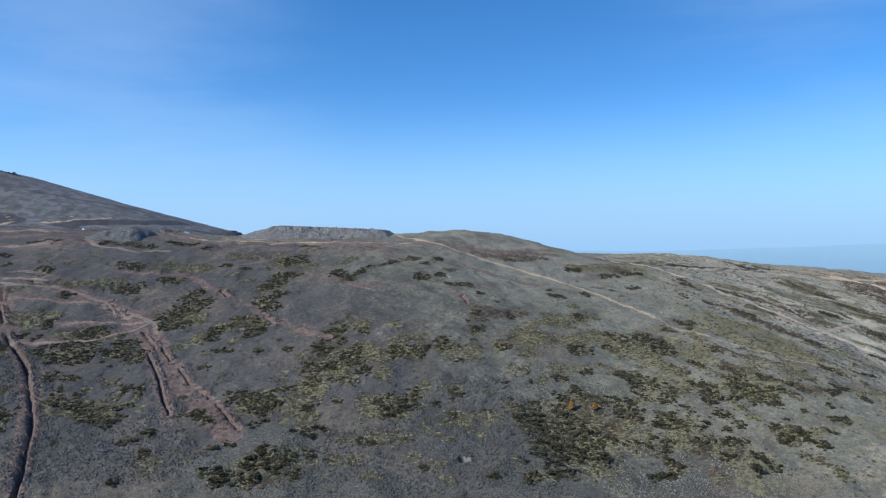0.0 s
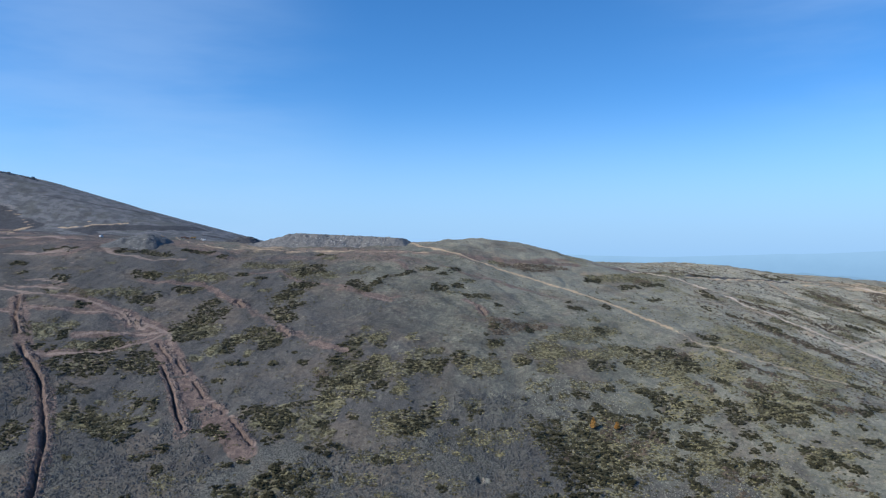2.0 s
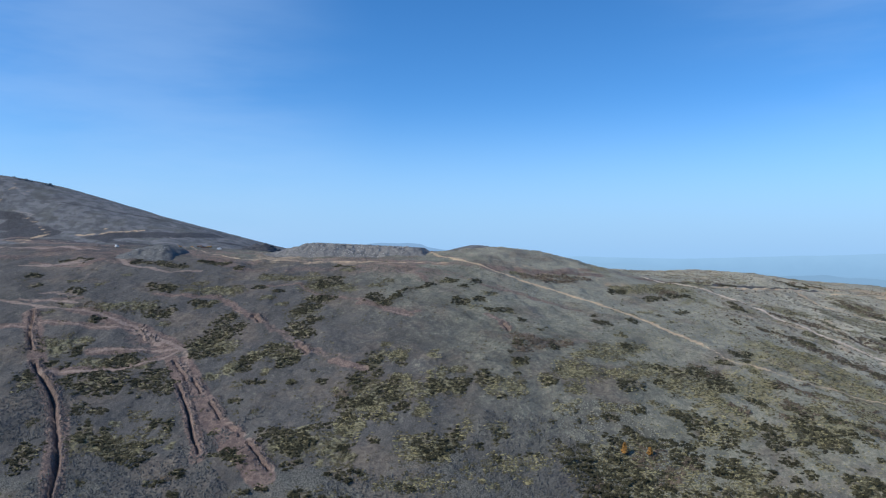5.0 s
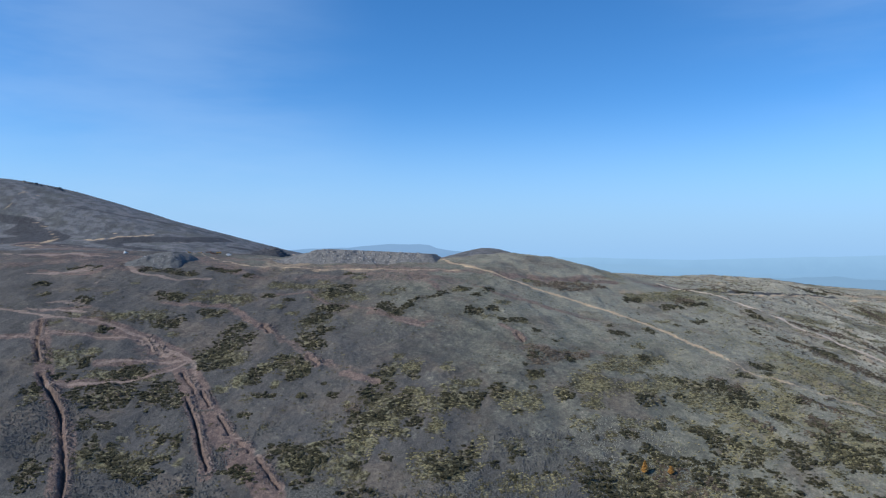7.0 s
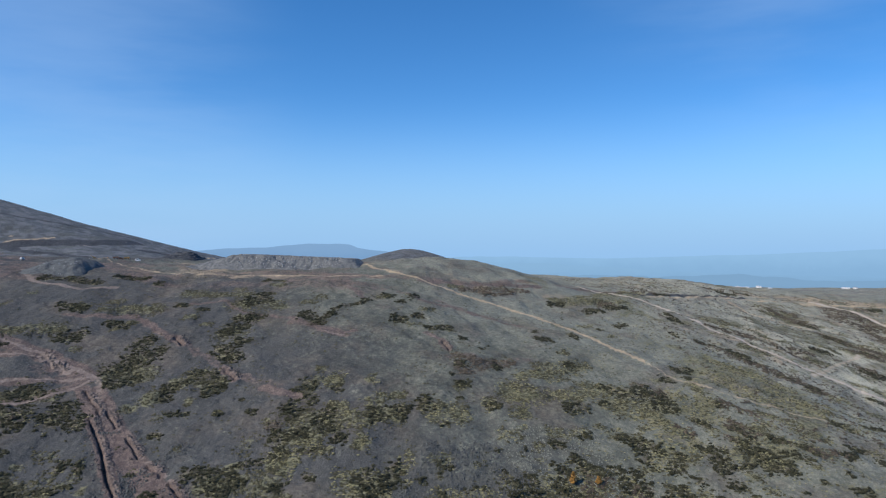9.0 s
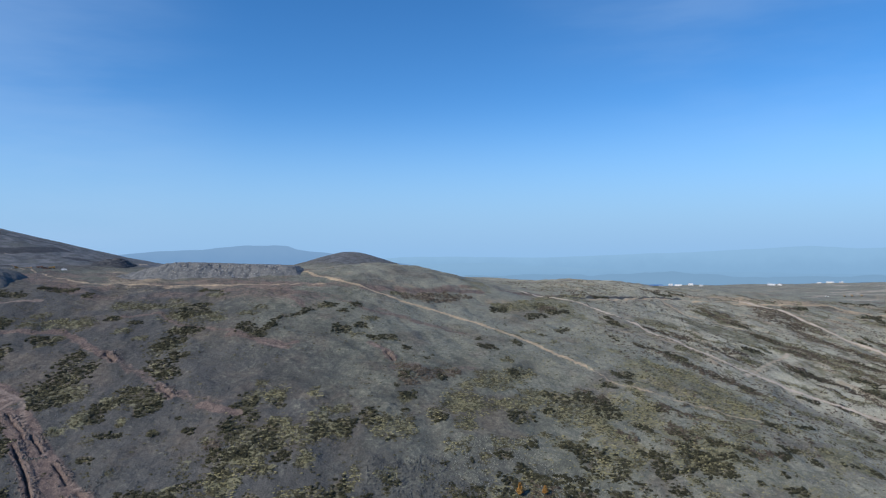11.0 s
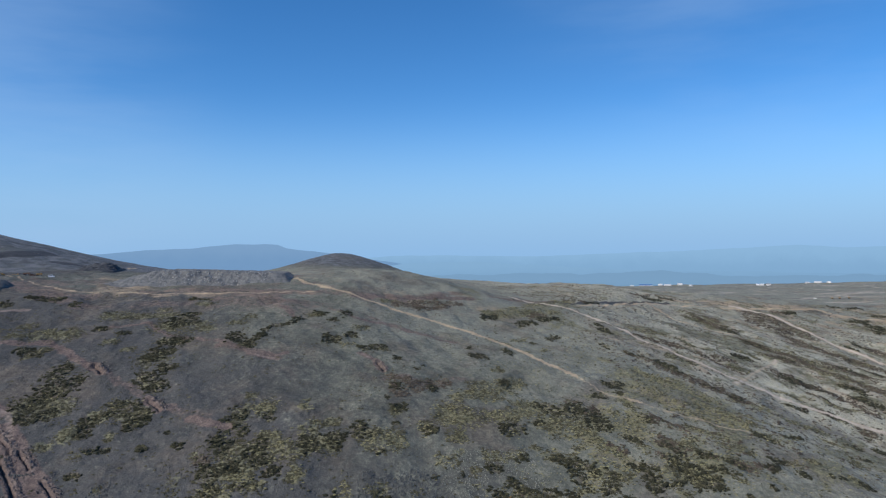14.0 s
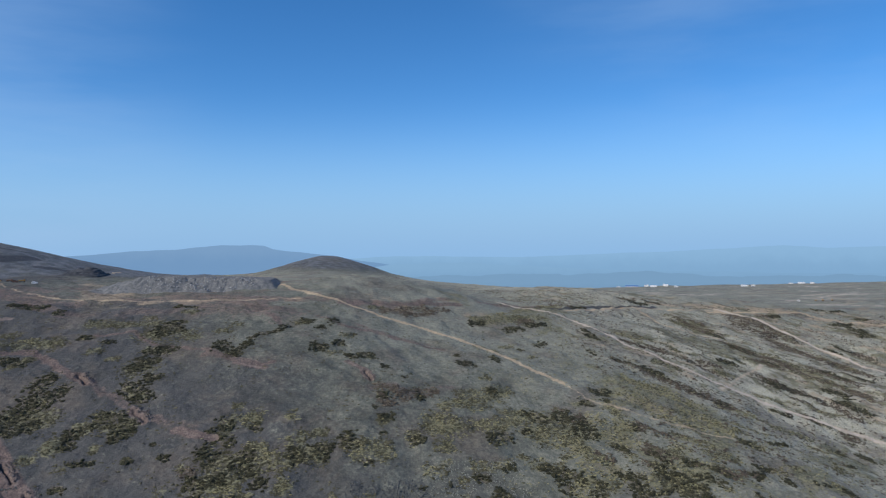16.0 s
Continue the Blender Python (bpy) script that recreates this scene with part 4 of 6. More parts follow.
MOSS_DRIFTS_2 = [
    (15, 293, 16, 292, 1.6), (5, 296, 6, 297, 1.7), (8, 300, 10, 300, 2.2), (3, 350, 4, 349, 2.2), (42, 351, 45, 351, 1.6),
    (27, 357, 28, 357, 2.0), (42, 371, 47, 369, 3.0), (53, 387, 55, 386, 1.8), (74, 283, 78, 284, 1.4), (95, 288, 97, 288, 1.7),
    (98, 290, 101, 289, 1.7), (75, 293, 75, 293, 4.5), (78, 304, 80, 304, 2.9), (95, 321, 96, 320, 3.7), (108, 332, 112, 330, 1.6),
    (100, 335, 105, 334, 2.6), (105, 336, 116, 332, 4.5), (82, 343, 86, 342, 1.3), (98, 352, 105, 346, 4.0),
]
MOSS_DRIFTS_3 = [
    (89, 360, 92, 360, 2.7), (64, 365, 66, 365, 1.7), (118, 550, 131, 564, 2.1), (150, 268, 150, 268, 2.9), (163, 323, 169, 323, 2.0),
    (142, 330, 148, 327, 2.0), (132, 332, 142, 328, 2.6), (142, 334, 145, 332, 1.7), (153, 348, 155, 348, 2.8), (122, 360, 131, 356, 7.0),
    (132, 370, 137, 366, 4.3), (121, 373, 124, 370, 4.3), (175, 378, 192, 367, 3.8), (159, 379, 175, 370, 5.2), (133, 387, 137, 383, 3.0),
    (178, 387, 191, 380, 4.5), (162, 395, 168, 385, 2.3), (149, 401, 165, 384, 4.7), (150, 405, 160, 399, 3.9),
]
MOSS_DRIFTS_4 = [
    (171, 422, 187, 424, 6.4), (163, 431, 173, 424, 4.2), (136, 574, 187, 616, 3.3), (203, 388, 217, 379, 3.1), (189, 404, 196, 402, 2.5),
    (213, 412, 234, 414, 3.4), (182, 415, 196, 414, 2.9), (180, 416, 195, 409, 4.7), (204, 537, 218, 523, 3.0), (249, 386, 255, 387, 2.5),
    (266, 459, 283, 456, 2.3), (301, 457, 320, 448, 3.0), (366, 481, 368, 480, 3.2),
]
MOSS_DRIFTS = MOSS_DRIFTS_1 + MOSS_DRIFTS_2 + MOSS_DRIFTS_3 + MOSS_DRIFTS_4
HEATH_DRIFTS_1 = [
    (-229, 419, -219, 416, 2.6), (-129, 290, -123, 292, 0.9), (-71, 266, -65, 267, 1.6), (-68, 340, -63, 339, 1.6), (43, 292, 43, 292, 2.2),
    (18, 384, 21, 385, 3.5), (36, 517, 50, 531, 1.9), (30, 519, 48, 533, 3.8), (46, 519, 66, 538, 3.9), (33, 520, 63, 543, 2.9),
    (104, 272, 104, 272, 2.2), (112, 280, 115, 280, 2.3), (104, 284, 106, 283, 2.3), (68, 295, 71, 295, 1.7), (71, 299, 75, 299, 2.3),
    (81, 306, 83, 306, 2.3), (61, 307, 70, 308, 3.5), (63, 312, 65, 312, 2.4), (110, 344, 116, 341, 2.3),
]
HEATH_DRIFTS_2 = [
    (110, 372, 118, 377, 2.9), (104, 382, 110, 382, 2.2), (66, 538, 78, 542, 3.0), (146, 275, 146, 275, 2.3), (162, 327, 169, 325, 2.0),
    (173, 329, 179, 327, 1.7), (130, 336, 132, 333, 2.0), (138, 347, 142, 340, 4.1), (145, 360, 154, 359, 2.1), (140, 366, 145, 361, 3.6),
    (128, 535, 141, 542, 3.0), (214, 417, 226, 421, 3.5), (211, 427, 219, 423, 3.5), (199, 434, 216, 432, 3.5), (239, 497, 252, 496, 3.0),
    (221, 514, 228, 504, 2.5), (180, 618, 203, 621, 1.8), (286, 440, 296, 435, 3.3), (294, 498, 307, 494, 2.6),
]
HEATH_DRIFTS_3 = [
    (253, 500, 263, 496, 2.6), (280, 702, 306, 723, 2.9), (303, 422, 307, 420, 3.7), (301, 425, 305, 422, 2.3), (300, 468, 306, 460, 2.4),
    (318, 474, 330, 465, 3.1), (312, 478, 325, 470, 3.0), (315, 534, 330, 522, 2.7), (343, 541, 357, 526, 3.4), (317, 565, 330, 563, 4.2),
    (326, 565, 337, 561, 3.5), (326, 636, 333, 618, 2.5), (323, 641, 333, 623, 2.6), (328, 652, 335, 643, 2.7), (365, 496, 371, 487, 4.4),
    (376, 521, 382, 511, 5.7), (368, 541, 378, 523, 4.6), (393, 590, 398, 573, 5.0), (386, 602, 394, 589, 5.1),
]
HEATH_DRIFTS_4 = [
    (386, 613, 390, 602, 3.2), (383, 619, 392, 610, 3.9), (387, 642, 396, 631, 6.6), (409, 642, 412, 636, 2.7), (380, 655, 386, 644, 8.0),
    (380, 656, 382, 655, 9.7), (399, 674, 408, 660, 5.5), (459, 603, 463, 593, 6.7), (424, 689, 440, 695, 2.9),
]
HEATH_DRIFTS = HEATH_DRIFTS_1 + HEATH_DRIFTS_2 + HEATH_DRIFTS_3 + HEATH_DRIFTS_4 + [
    (322, 588, 332, 564, 4.0), (332, 564, 346, 515, 5.0), (346, 515, 367, 480, 4.0), (389, 609, 397, 583, 5.5), (397, 583, 424, 545, 6.0),
    (395, 687, 405, 647, 8.0), (405, 647, 414, 621, 6.0), (316, 650, 321, 620, 4.0), (321, 620, 338, 614, 3.5), (173, 472, 186, 451, 2.2), (186, 451, 203, 435, 3.2),
    (203, 435, 221, 422, 4.0), (290, 488, 317, 482, 3.2), (317, 482, 332, 448, 4.0), (196, 517, 230, 501, 2.0), (230, 501, 258, 476, 2.0),
    (16, 398, 30, 388, 3.2), (30, 392, 46, 396, 2.4), (18, 384, 24, 380, 2.2),
]


def strung(drifts):
    """Small patches along each drift: x, y, half-width, half-length up the slope."""
    out = []
    for ax, ay, bx, by, half in drifts:
        n = max(1, round(math.hypot(bx - ax, by - ay) / (0.9 * half)) + (math.hypot(bx - ax, by - ay) > 0.5 * half))
        out += [(ax + (bx - ax) * (k + 0.5) / n, ay + (by - ay) * (k + 0.5) / n, 1.0 * half, 1.45 * half) for k in range(n)]
    return out


PINE_PATCHES, OLIVE_PATCHES, MOSS_PATCHES, HEATH_PATCHES = strung(PINE_DRIFTS), strung(OLIVE_DRIFTS), strung(MOSS_DRIFTS), strung(HEATH_DRIFTS)
BARE_EARTH = [
    (-140, 523, 12, 4), (-118, 515, 14, 4), (-88, 511, 16, 5), (-62, 509, 12, 6), (-46, 490, 5, 8),
    (385, 713, 26, 10), (425, 722, 26, 10), (455, 722, 20, 14), (500, 695, 22, 7), (545, 676, 24, 7),
    (330, 710, 20, 6), (-548, 858, 6, 3), (-574, 874, 5, 3), (-101, 521, 14, 6), (-84, 525, 14, 5), (-72, 518, 10, 6), (-57, 506, 6, 7), (-30, 524, 14, 7), (-120, 530, 12, 5), (80, 566, 9, 5), (92, 567, 8, 4),
    (150, 598, 14, 4), (-66, 519, 16, 4), (-95, 513, 14, 5), (371, 718, 16, 6), (404, 722, 20, 7), (432, 715, 20, 7), (466, 718, 22, 7),
]
FIELD_WEST, FIELD_SOUTH = -640, 215


@functools.lru_cache(maxsize=None)
def stamped(patches):
    """A map, a metre to the cell: 1 at the heart of a patch, 0 at its edge, down to -1 outside."""
    field = np.full((720, 1290), -1.0)
    for cx, cy, rx, ry in patches:
        x0, x1 = int(cx - 2 * rx - FIELD_WEST), int(cx + 2 * rx - FIELD_WEST) + 2
        y0, y1 = int(cy - 2 * ry - FIELD_SOUTH), int(cy + 2 * ry - FIELD_SOUTH) + 2
        x0, y0 = max(x0, 0), max(y0, 0)
        v, u = np.mgrid[y0:min(y1, 720), x0:min(x1, 1290)]
        near = 1 - np.hypot((u + FIELD_WEST - cx) / rx, (v + FIELD_SOUTH - cy) / ry)
        field[y0:y1, x0:x1] = np.maximum(field[y0:y1, x0:x1], near)
    return field


def depth_in(patches, x, y):
    """How deep a place lies in the patches, read off their map."""
    field = stamped(tuple(patches))
    u, v = np.clip(x - FIELD_WEST, 0, 1288.99), np.clip(y - FIELD_SOUTH, 0, 718.99)
    i, j = u.astype(int), v.astype(int)
    fu, fv = u - i, v - j
    return (field[j, i] * (1 - fu) + field[j, i + 1] * fu) * (1 - fv) + (field[j + 1, i] * (1 - fu) + field[j + 1, i + 1] * fu) * fv


def in_patches(patches, x, y, soft=0.5):
    """1 inside the patches, falling to 0 round their uneven edges."""
    return 1 - smooth(1 - soft, 1 + soft, 1 - depth_in(patches, x, y) - (swirl(x, y, 5.0, 33, 2) - 0.5) * 0.7)


def cover_masks(x, y):
    a, b, c = np.zeros((len(x), 4)), np.zeros((len(x), 4)), np.zeros((len(x), 4))
    wob = (swirl(x, y, 4.5, 31, 2) - 0.5) * 1.8
    for half, k, line in TRACKS:
        d, _ = off_line(line, x, y)
        a[:, 0] = np.maximum(a[:, 0], k * (1 - smooth(half * 0.6, half + 1.2, d + wob * 0.4)))
    for half, k, line in REDDISH:
        d, _ = off_line(line, x, y)
        a[:, 1] = np.maximum(a[:, 1], k * (1 - smooth(half * 0.5, half * 1.5, d + wob)))
    for half, depth, spoil, line in TRENCHES:
        d, s = off_line(line, x, y)
        a[:, 1] = np.maximum(a[:, 1], 0.85 * (1 - smooth(half + 1.0, half + 3.0, d + wob)))
        c[:, 1] = np.maximum(c[:, 1], 0.62 * np.exp(-((d - half - 1.5 + wob * 0.4) / 0.9) ** 2) * (s > 0))
    for half, k, line in WORN_PATHS:
        d, _ = off_line(line, x, y)
        c[:, 1] = np.maximum(c[:, 1], k * (1 - smooth(half * 0.7, half + 1.0, d + wob * 0.5)))
    # dusty vehicle tracks of the eastern slope and the plain
    for (half, k, line), dust in zip([HILL_TRACKS[3]] + PLAIN_TRACKS[:4], (1.0, 0.85, 0.9, 1.0, 0.85)):
        d, _ = off_line(line, x, y)
        b[:, 3] = np.maximum(b[:, 3], dust * k * (1 - smooth(half * 0.4, half + 0.9, d + wob * 0.5)))
    r = np.hypot(x - TEST_PIT[0] - 2.3, y - TEST_PIT[1])
    b[:, 3] = np.maximum(b[:, 3], 0.5 * (1 - smooth(0.9, 3.0, r)))
    a[:, 2] = np.maximum.reduce([0.62 * in_patches(OLIVE_PATCHES, x, y, 0.8), 0.52 * in_patches(MOSS_PATCHES, x, y, 0.8), 0.45 * in_patches(PINE_PATCHES, x, y, 0.8)])
    # bare block fields low on the slope
    low = 1 - smooth(270.0, 334.8, y + 0.12 * np.abs(x + 18) + (swirl(x, y, 54.0, 41, 2) - 0.5) * 90)
    a[:, 3] = np.maximum(low, 0.4 * smooth(0.56, 0.70, swirl(x, y, 60.0, 43, 3)) * (y < 594)) * (1 - smooth(70, 190, x))
    plateau = smooth(471.6, 540.0, y) * smooth(0.42, 0.62, swirl(x, y, 40.0, 51, 3)) * 0.8 * smooth(-250.0, -180.0, x) * (1 - 0.75 * smooth(-60.0, 0.0, x) * smooth(530.0, 580.0, y))
    plain = smooth(594.0, 756.0, y) * smooth(270.0, 468.0, x)
    mountain = smooth(774.0, 840.0, y + 150.0 * smooth(250.0, 330.0, -x)) * smooth(150.0, 260.0, -x)
    cone = np.exp(-(np.hypot((x - 5) / 130, (y - 1377) / 200)) ** 4)
    # streaks of dry grass and heath along the eastern slope
    u, v = 0.75 * x - 0.66 * y, 0.66 * x + 0.75 * y
    east = smooth(60.0, 220.0, x) * (y < 800) * (0.25 + 0.75 * smooth(0.40, 0.60, swirl(x, y, 70.0, 64, 3)))
    streak, streak2 = swirl(u / 3.0, v, 6.0, 67, 4), swirl(u / 3.6, v, 5.5, 69, 5)
    b[:, 0] = np.maximum(np.maximum(plateau * 0.7, 0.58 * east * smooth(0.48, 0.60, streak)) * (1 - mountain) * (1 - cone), 0.45 * plain * smooth(0.52, 0.64, swirl(x, y * 1.6, 90.0, 53, 5)))
    b[:, 0] = np.maximum(b[:, 0], 0.50 * in_patches(MOSS_PATCHES, x, y, 0.8) * smooth(-20, 80, x))
    b[:, 0] = np.maximum(b[:, 0], (0.62 + 0.38 * smooth(100, 300, x)) * in_patches(BARE_EARTH, x, y, 0.8))
    # also under dwarf pines: dark brown for humus and, painted in, the shrubs' shade
    b[:, 1] = np.maximum(np.maximum(0.44 * in_patches(HEATH_PATCHES, x, y, 0.8), 0.7 * in_patches(PINE_PATCHES, x, y, 0.5)), 0.28 * mountain * smooth(0.46, 0.66, swirl(x, y * 2.0, 50.0, 55, 5)))
    b[:, 1] = np.maximum(b[:, 1], plain * 0.38 * smooth(0.52, 0.62, swirl(x, y * 1.6, 70.0, 57, 5)))
    b[:, 1] = np.maximum(b[:, 1], np.maximum(0.42 * east * smooth(0.52, 0.61, streak2), 0.50 * smooth(250.0, 340.0, x) * (1 - plain) * (y < 730) * smooth(0.50, 0.60, streak2)))
    a[:, 2] = np.maximum(a[:, 2], 0.62 * smooth(0.50, 0.64, swirl(x, y, 30.0, 75, 4)) * smooth(20, 110, x) * (y < 600))
    a[:, 2] = np.maximum(a[:, 2], 0.66 * east * smooth(0.47, 0.60, swirl(u / 2.6, v, 5.0, 73, 4)))
    b[:, 2] = np.maximum(0.10 * mountain, 0.25 * plain * smooth(800.0, 900.0, y) * smooth(0.56, 0.64, swirl(x, y, 110.0, 66, 4)))
    for half, k, line in DARK_BANDS:
        d, _ = off_line(line, x, y)
        b[:, 2] = np.maximum(b[:, 2], k * (1 - smooth(half * 0.6, half * 1.3, d + wob * 2)))
    b[:, 2] = np.maximum(b[:, 2], 0.28 * mountain * smooth(0.56, 0.68, swirl(x * 0.7, y * 2.5, 40.0, 65, 5)))
    b[:, 3] = np.maximum(b[:, 3], 0.50 * plain * smooth(760.0, 900.0, y) * smooth(0.54, 0.64, swirl(x, y * 1.6, 60.0, 59, 5)))
    b[:, 3] = np.maximum(b[:, 3], 0.4 * mountain * smooth(0.70, 0.76, swirl(x * 0.6, y * 3.0, 26.0, 61, 3)))
    brown = smooth(440.0, 500.0, y) * (1 - smooth(600.0, 700.0, y)) * smooth(-420.0, -330.0, x) * (1 - smooth(-30.0, 60.0, x)) * smooth(0.36, 0.60, swirl(x, y * 2.0, 30.0, 77, 4))
    a[:, 1] = np.maximum(a[:, 1], 0.52 * brown)
    wander = (swirl(x, y, 108.0, 63, 3) - 0.5)
    c[:, 0] = smooth(-150.0, 245.0, x + wander * 170 + 0.55 * (y - 390)) * (1 - mountain) * (1 - 0.95 * cone)
    c[:, 0] = np.maximum(c[:, 0], 0.5 * smooth(450.0, 594.0, y) * (1 - mountain) * smooth(-330.0, -150.0, x) * (1 - 0.95 * cone))
    c[:, 2] = smooth(80.0, 310.0, x + wander * 90 - 0.10 * (480 - y)) * (1 - 0.7 * plain) * (1 - 0.45 * smooth(490.0, 590.0, y)) * (0.72 + 0.28 * smooth(380.0, 470.0, y))
    c[:, 3] = np.maximum(mountain, 0.6 * cone)
    return a, b, c


def mesh_of(name, verts, faces, material, smooth_faces=False):
    """A mesh from arrays: verts n x 3, faces m x 3 or m x 4."""
    me = bpy.data.meshes.new(name)
    verts, faces = np.asarray(verts, np.float32), np.asarray(faces, np.int32)
    k = faces.shape[1]
    me.vertices.add(len(verts))
    me.vertices.foreach_set("co", verts.ravel())
    me.loops.add(len(faces) * k)
    me.loops.foreach_set("vertex_index", faces.ravel())
    me.polygons.add(len(faces))
    me.polygons.foreach_set("loop_start", np.arange(0, len(faces) * k, k, dtype=np.int32))
    me.polygons.foreach_set("use_smooth", np.full(len(faces), smooth_faces))
    me.materials.append(material)
    me.update(calc_edges=True)
    me.validate()
    return me


gx = spaced((-4900, 300), (-2400, 100), (-1200, 25), (-620, 6), (-415, 4), (-262, 1.15), (-160, 0.58), (-82, 2.0), (3, 0.5), (15, 2.0), (200, 2.6), (460, 4.5), (620, 15), (1300, 40), (3000, 300), (4900, 0))
gy = spaced((-4900, 300), (-1400, 150), (-180, 36), (160, 5), (228, 1.1), (273, 0.5), (283, 0.7), (372, 1.1), (428, 1.8), (540, 2.8), (775, 5), (910, 10), (1620, 25), (3060, 60), (3600, 200), (4900, 0))
XX, YY = np.meshgrid(gx, gy)
px, py = XX.ravel(), YY.ravel()
ids = np.arange(len(px)).reshape(XX.shape)
quads = np.stack([ids[:-1, :-1], ids[:-1, 1:], ids[1:, 1:], ids[1:, :-1]], -1).reshape(-1, 4)
sheet = mesh_of("ground", np.stack([px, py, surface(px, py)], -1), quads, GROUND, True)
for label, values in zip(("cover_a", "cover_b", "cover_c"), cover_masks(px, py)):
    layer = sheet.attributes.new(label, "FLOAT_COLOR", "POINT")
    layer.data.foreach_set("color", values.astype(np.float32).ravel())
ground = tagged(new("ground", sheet), "stony grey-green hillside with lichen, trenches and tan tracks", "ground", kind="structure")

# ---- the far distance ----
def far_range(name, radius, tops, low, high, seed, jag, label, z0, z1):
    """A range of hills along the horizon. tops: (bearing in degrees, height in metres)."""
    tops = np.array(tops, float)
    az = np.arange(-60.0, 70.01, 0.12)
    h = np.interp(az, tops[:, 0], tops[:, 1])
    h = h + (swirl(az * 40.0, az * 0 + seed, 60.0, seed, 4) - 0.5) * jag
    a = np.radians(az)
    rows = []
    for k, (dr, f) in enumerate(((0, -1), (40, 0.55), (120, 1.0), (400, 0.9))):
        r = radius + dr
        z = np.where(f < 0, -420.0, -60 + (h + 60) * f)
        rows.append(np.stack([r * np.sin(a), r * np.cos(a), z], -1))
    v = np.concatenate(rows)
    n = len(az)
    i = np.arange(n - 1)
    faces = np.concatenate([np.stack([k * n + i, k * n + i + 1, (k + 1) * n + i + 1, (k + 1) * n + i], -1) for k in range(3)])
    # the haze before the range is put into its own glowing colour
    mat = painted_haze_material(name, low, high, z0, z1)
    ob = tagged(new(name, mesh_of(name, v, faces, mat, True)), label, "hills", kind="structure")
    ob.visible_shadow = False
    return ob


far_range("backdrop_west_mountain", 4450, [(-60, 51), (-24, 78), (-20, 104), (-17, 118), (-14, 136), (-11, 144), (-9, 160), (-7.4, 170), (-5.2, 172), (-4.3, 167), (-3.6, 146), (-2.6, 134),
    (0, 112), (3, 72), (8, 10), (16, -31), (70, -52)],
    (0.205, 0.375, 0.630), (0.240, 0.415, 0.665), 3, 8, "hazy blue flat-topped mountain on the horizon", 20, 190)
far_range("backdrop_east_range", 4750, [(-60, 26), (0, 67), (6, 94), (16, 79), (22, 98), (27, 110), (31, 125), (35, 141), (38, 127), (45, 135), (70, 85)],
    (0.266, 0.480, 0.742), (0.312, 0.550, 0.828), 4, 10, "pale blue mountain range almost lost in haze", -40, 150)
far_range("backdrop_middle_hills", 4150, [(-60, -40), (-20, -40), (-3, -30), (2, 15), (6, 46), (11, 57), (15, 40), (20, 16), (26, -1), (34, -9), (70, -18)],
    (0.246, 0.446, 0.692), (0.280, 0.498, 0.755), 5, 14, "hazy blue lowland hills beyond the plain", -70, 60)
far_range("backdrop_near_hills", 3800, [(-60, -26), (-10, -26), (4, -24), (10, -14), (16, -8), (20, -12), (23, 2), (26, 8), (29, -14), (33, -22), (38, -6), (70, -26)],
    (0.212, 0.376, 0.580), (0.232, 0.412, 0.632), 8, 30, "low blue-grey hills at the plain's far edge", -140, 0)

# ---- plants ----
rng = np.random.default_rng(7)


def ball(levels):
    bm = bmesh.new()
    bmesh.ops.create_icosphere(bm, subdivisions=levels, radius=1.0)
    v = np.array([p.co[:] for p in bm.verts])
    f = np.array([[q.index for q in p.verts] for p in bm.faces])
    bm.free()
    return v, f


BALL = {k: ball(k) for k in (1, 2, 3)}


def clump(levels, squash, ragged, tufts, r):
    """A low cushion of twigs: an uneven dome with sprays standing out of it."""
    v, f = BALL[levels]
    v = v.copy()
    keep = v[f].mean(1)[:, 2] > -0.35
    f = f[keep]
    lobes = r.normal(size=(5, 3)) * (1, 1, 0.5)
    lobes /= np.linalg.norm(lobes, axis=1)[:, None]
    swell = sum(np.clip(v @ q, 0, 1) ** 3 for q in lobes) * 0.35
    v = v * (0.72 + swell + r.uniform(-ragged, ragged, len(v)))[:, None]
    v[:, 2] = np.maximum(v[:, 2], -0.25) * squash
    parts_v, parts_f, base = [v], [f], len(v)
    for _ in range(tufts):
        d = r.normal(size=3) * (1, 1, 0.6)
        d[2] = abs(d[2]) * 0.8 + 0.1
        d /= np.linalg.norm(d)
        side = np.cross(d, r.normal(size=3))
        side /= np.linalg.norm(side) + 1e-9
        root = d * 0.75 * (1, 1, squash)
        tip = root + d * (1, 1, squash) * r.uniform(0.25, 0.55)
        w = r.uniform(0.10, 0.2)
        parts_v.append(np.array([root - side * w, root + side * w, tip]))
        parts_f.append(np.array([[base, base + 1, base + 2]]))
        base += 3
    return np.concatenate(parts_v), np.concatenate(parts_f)


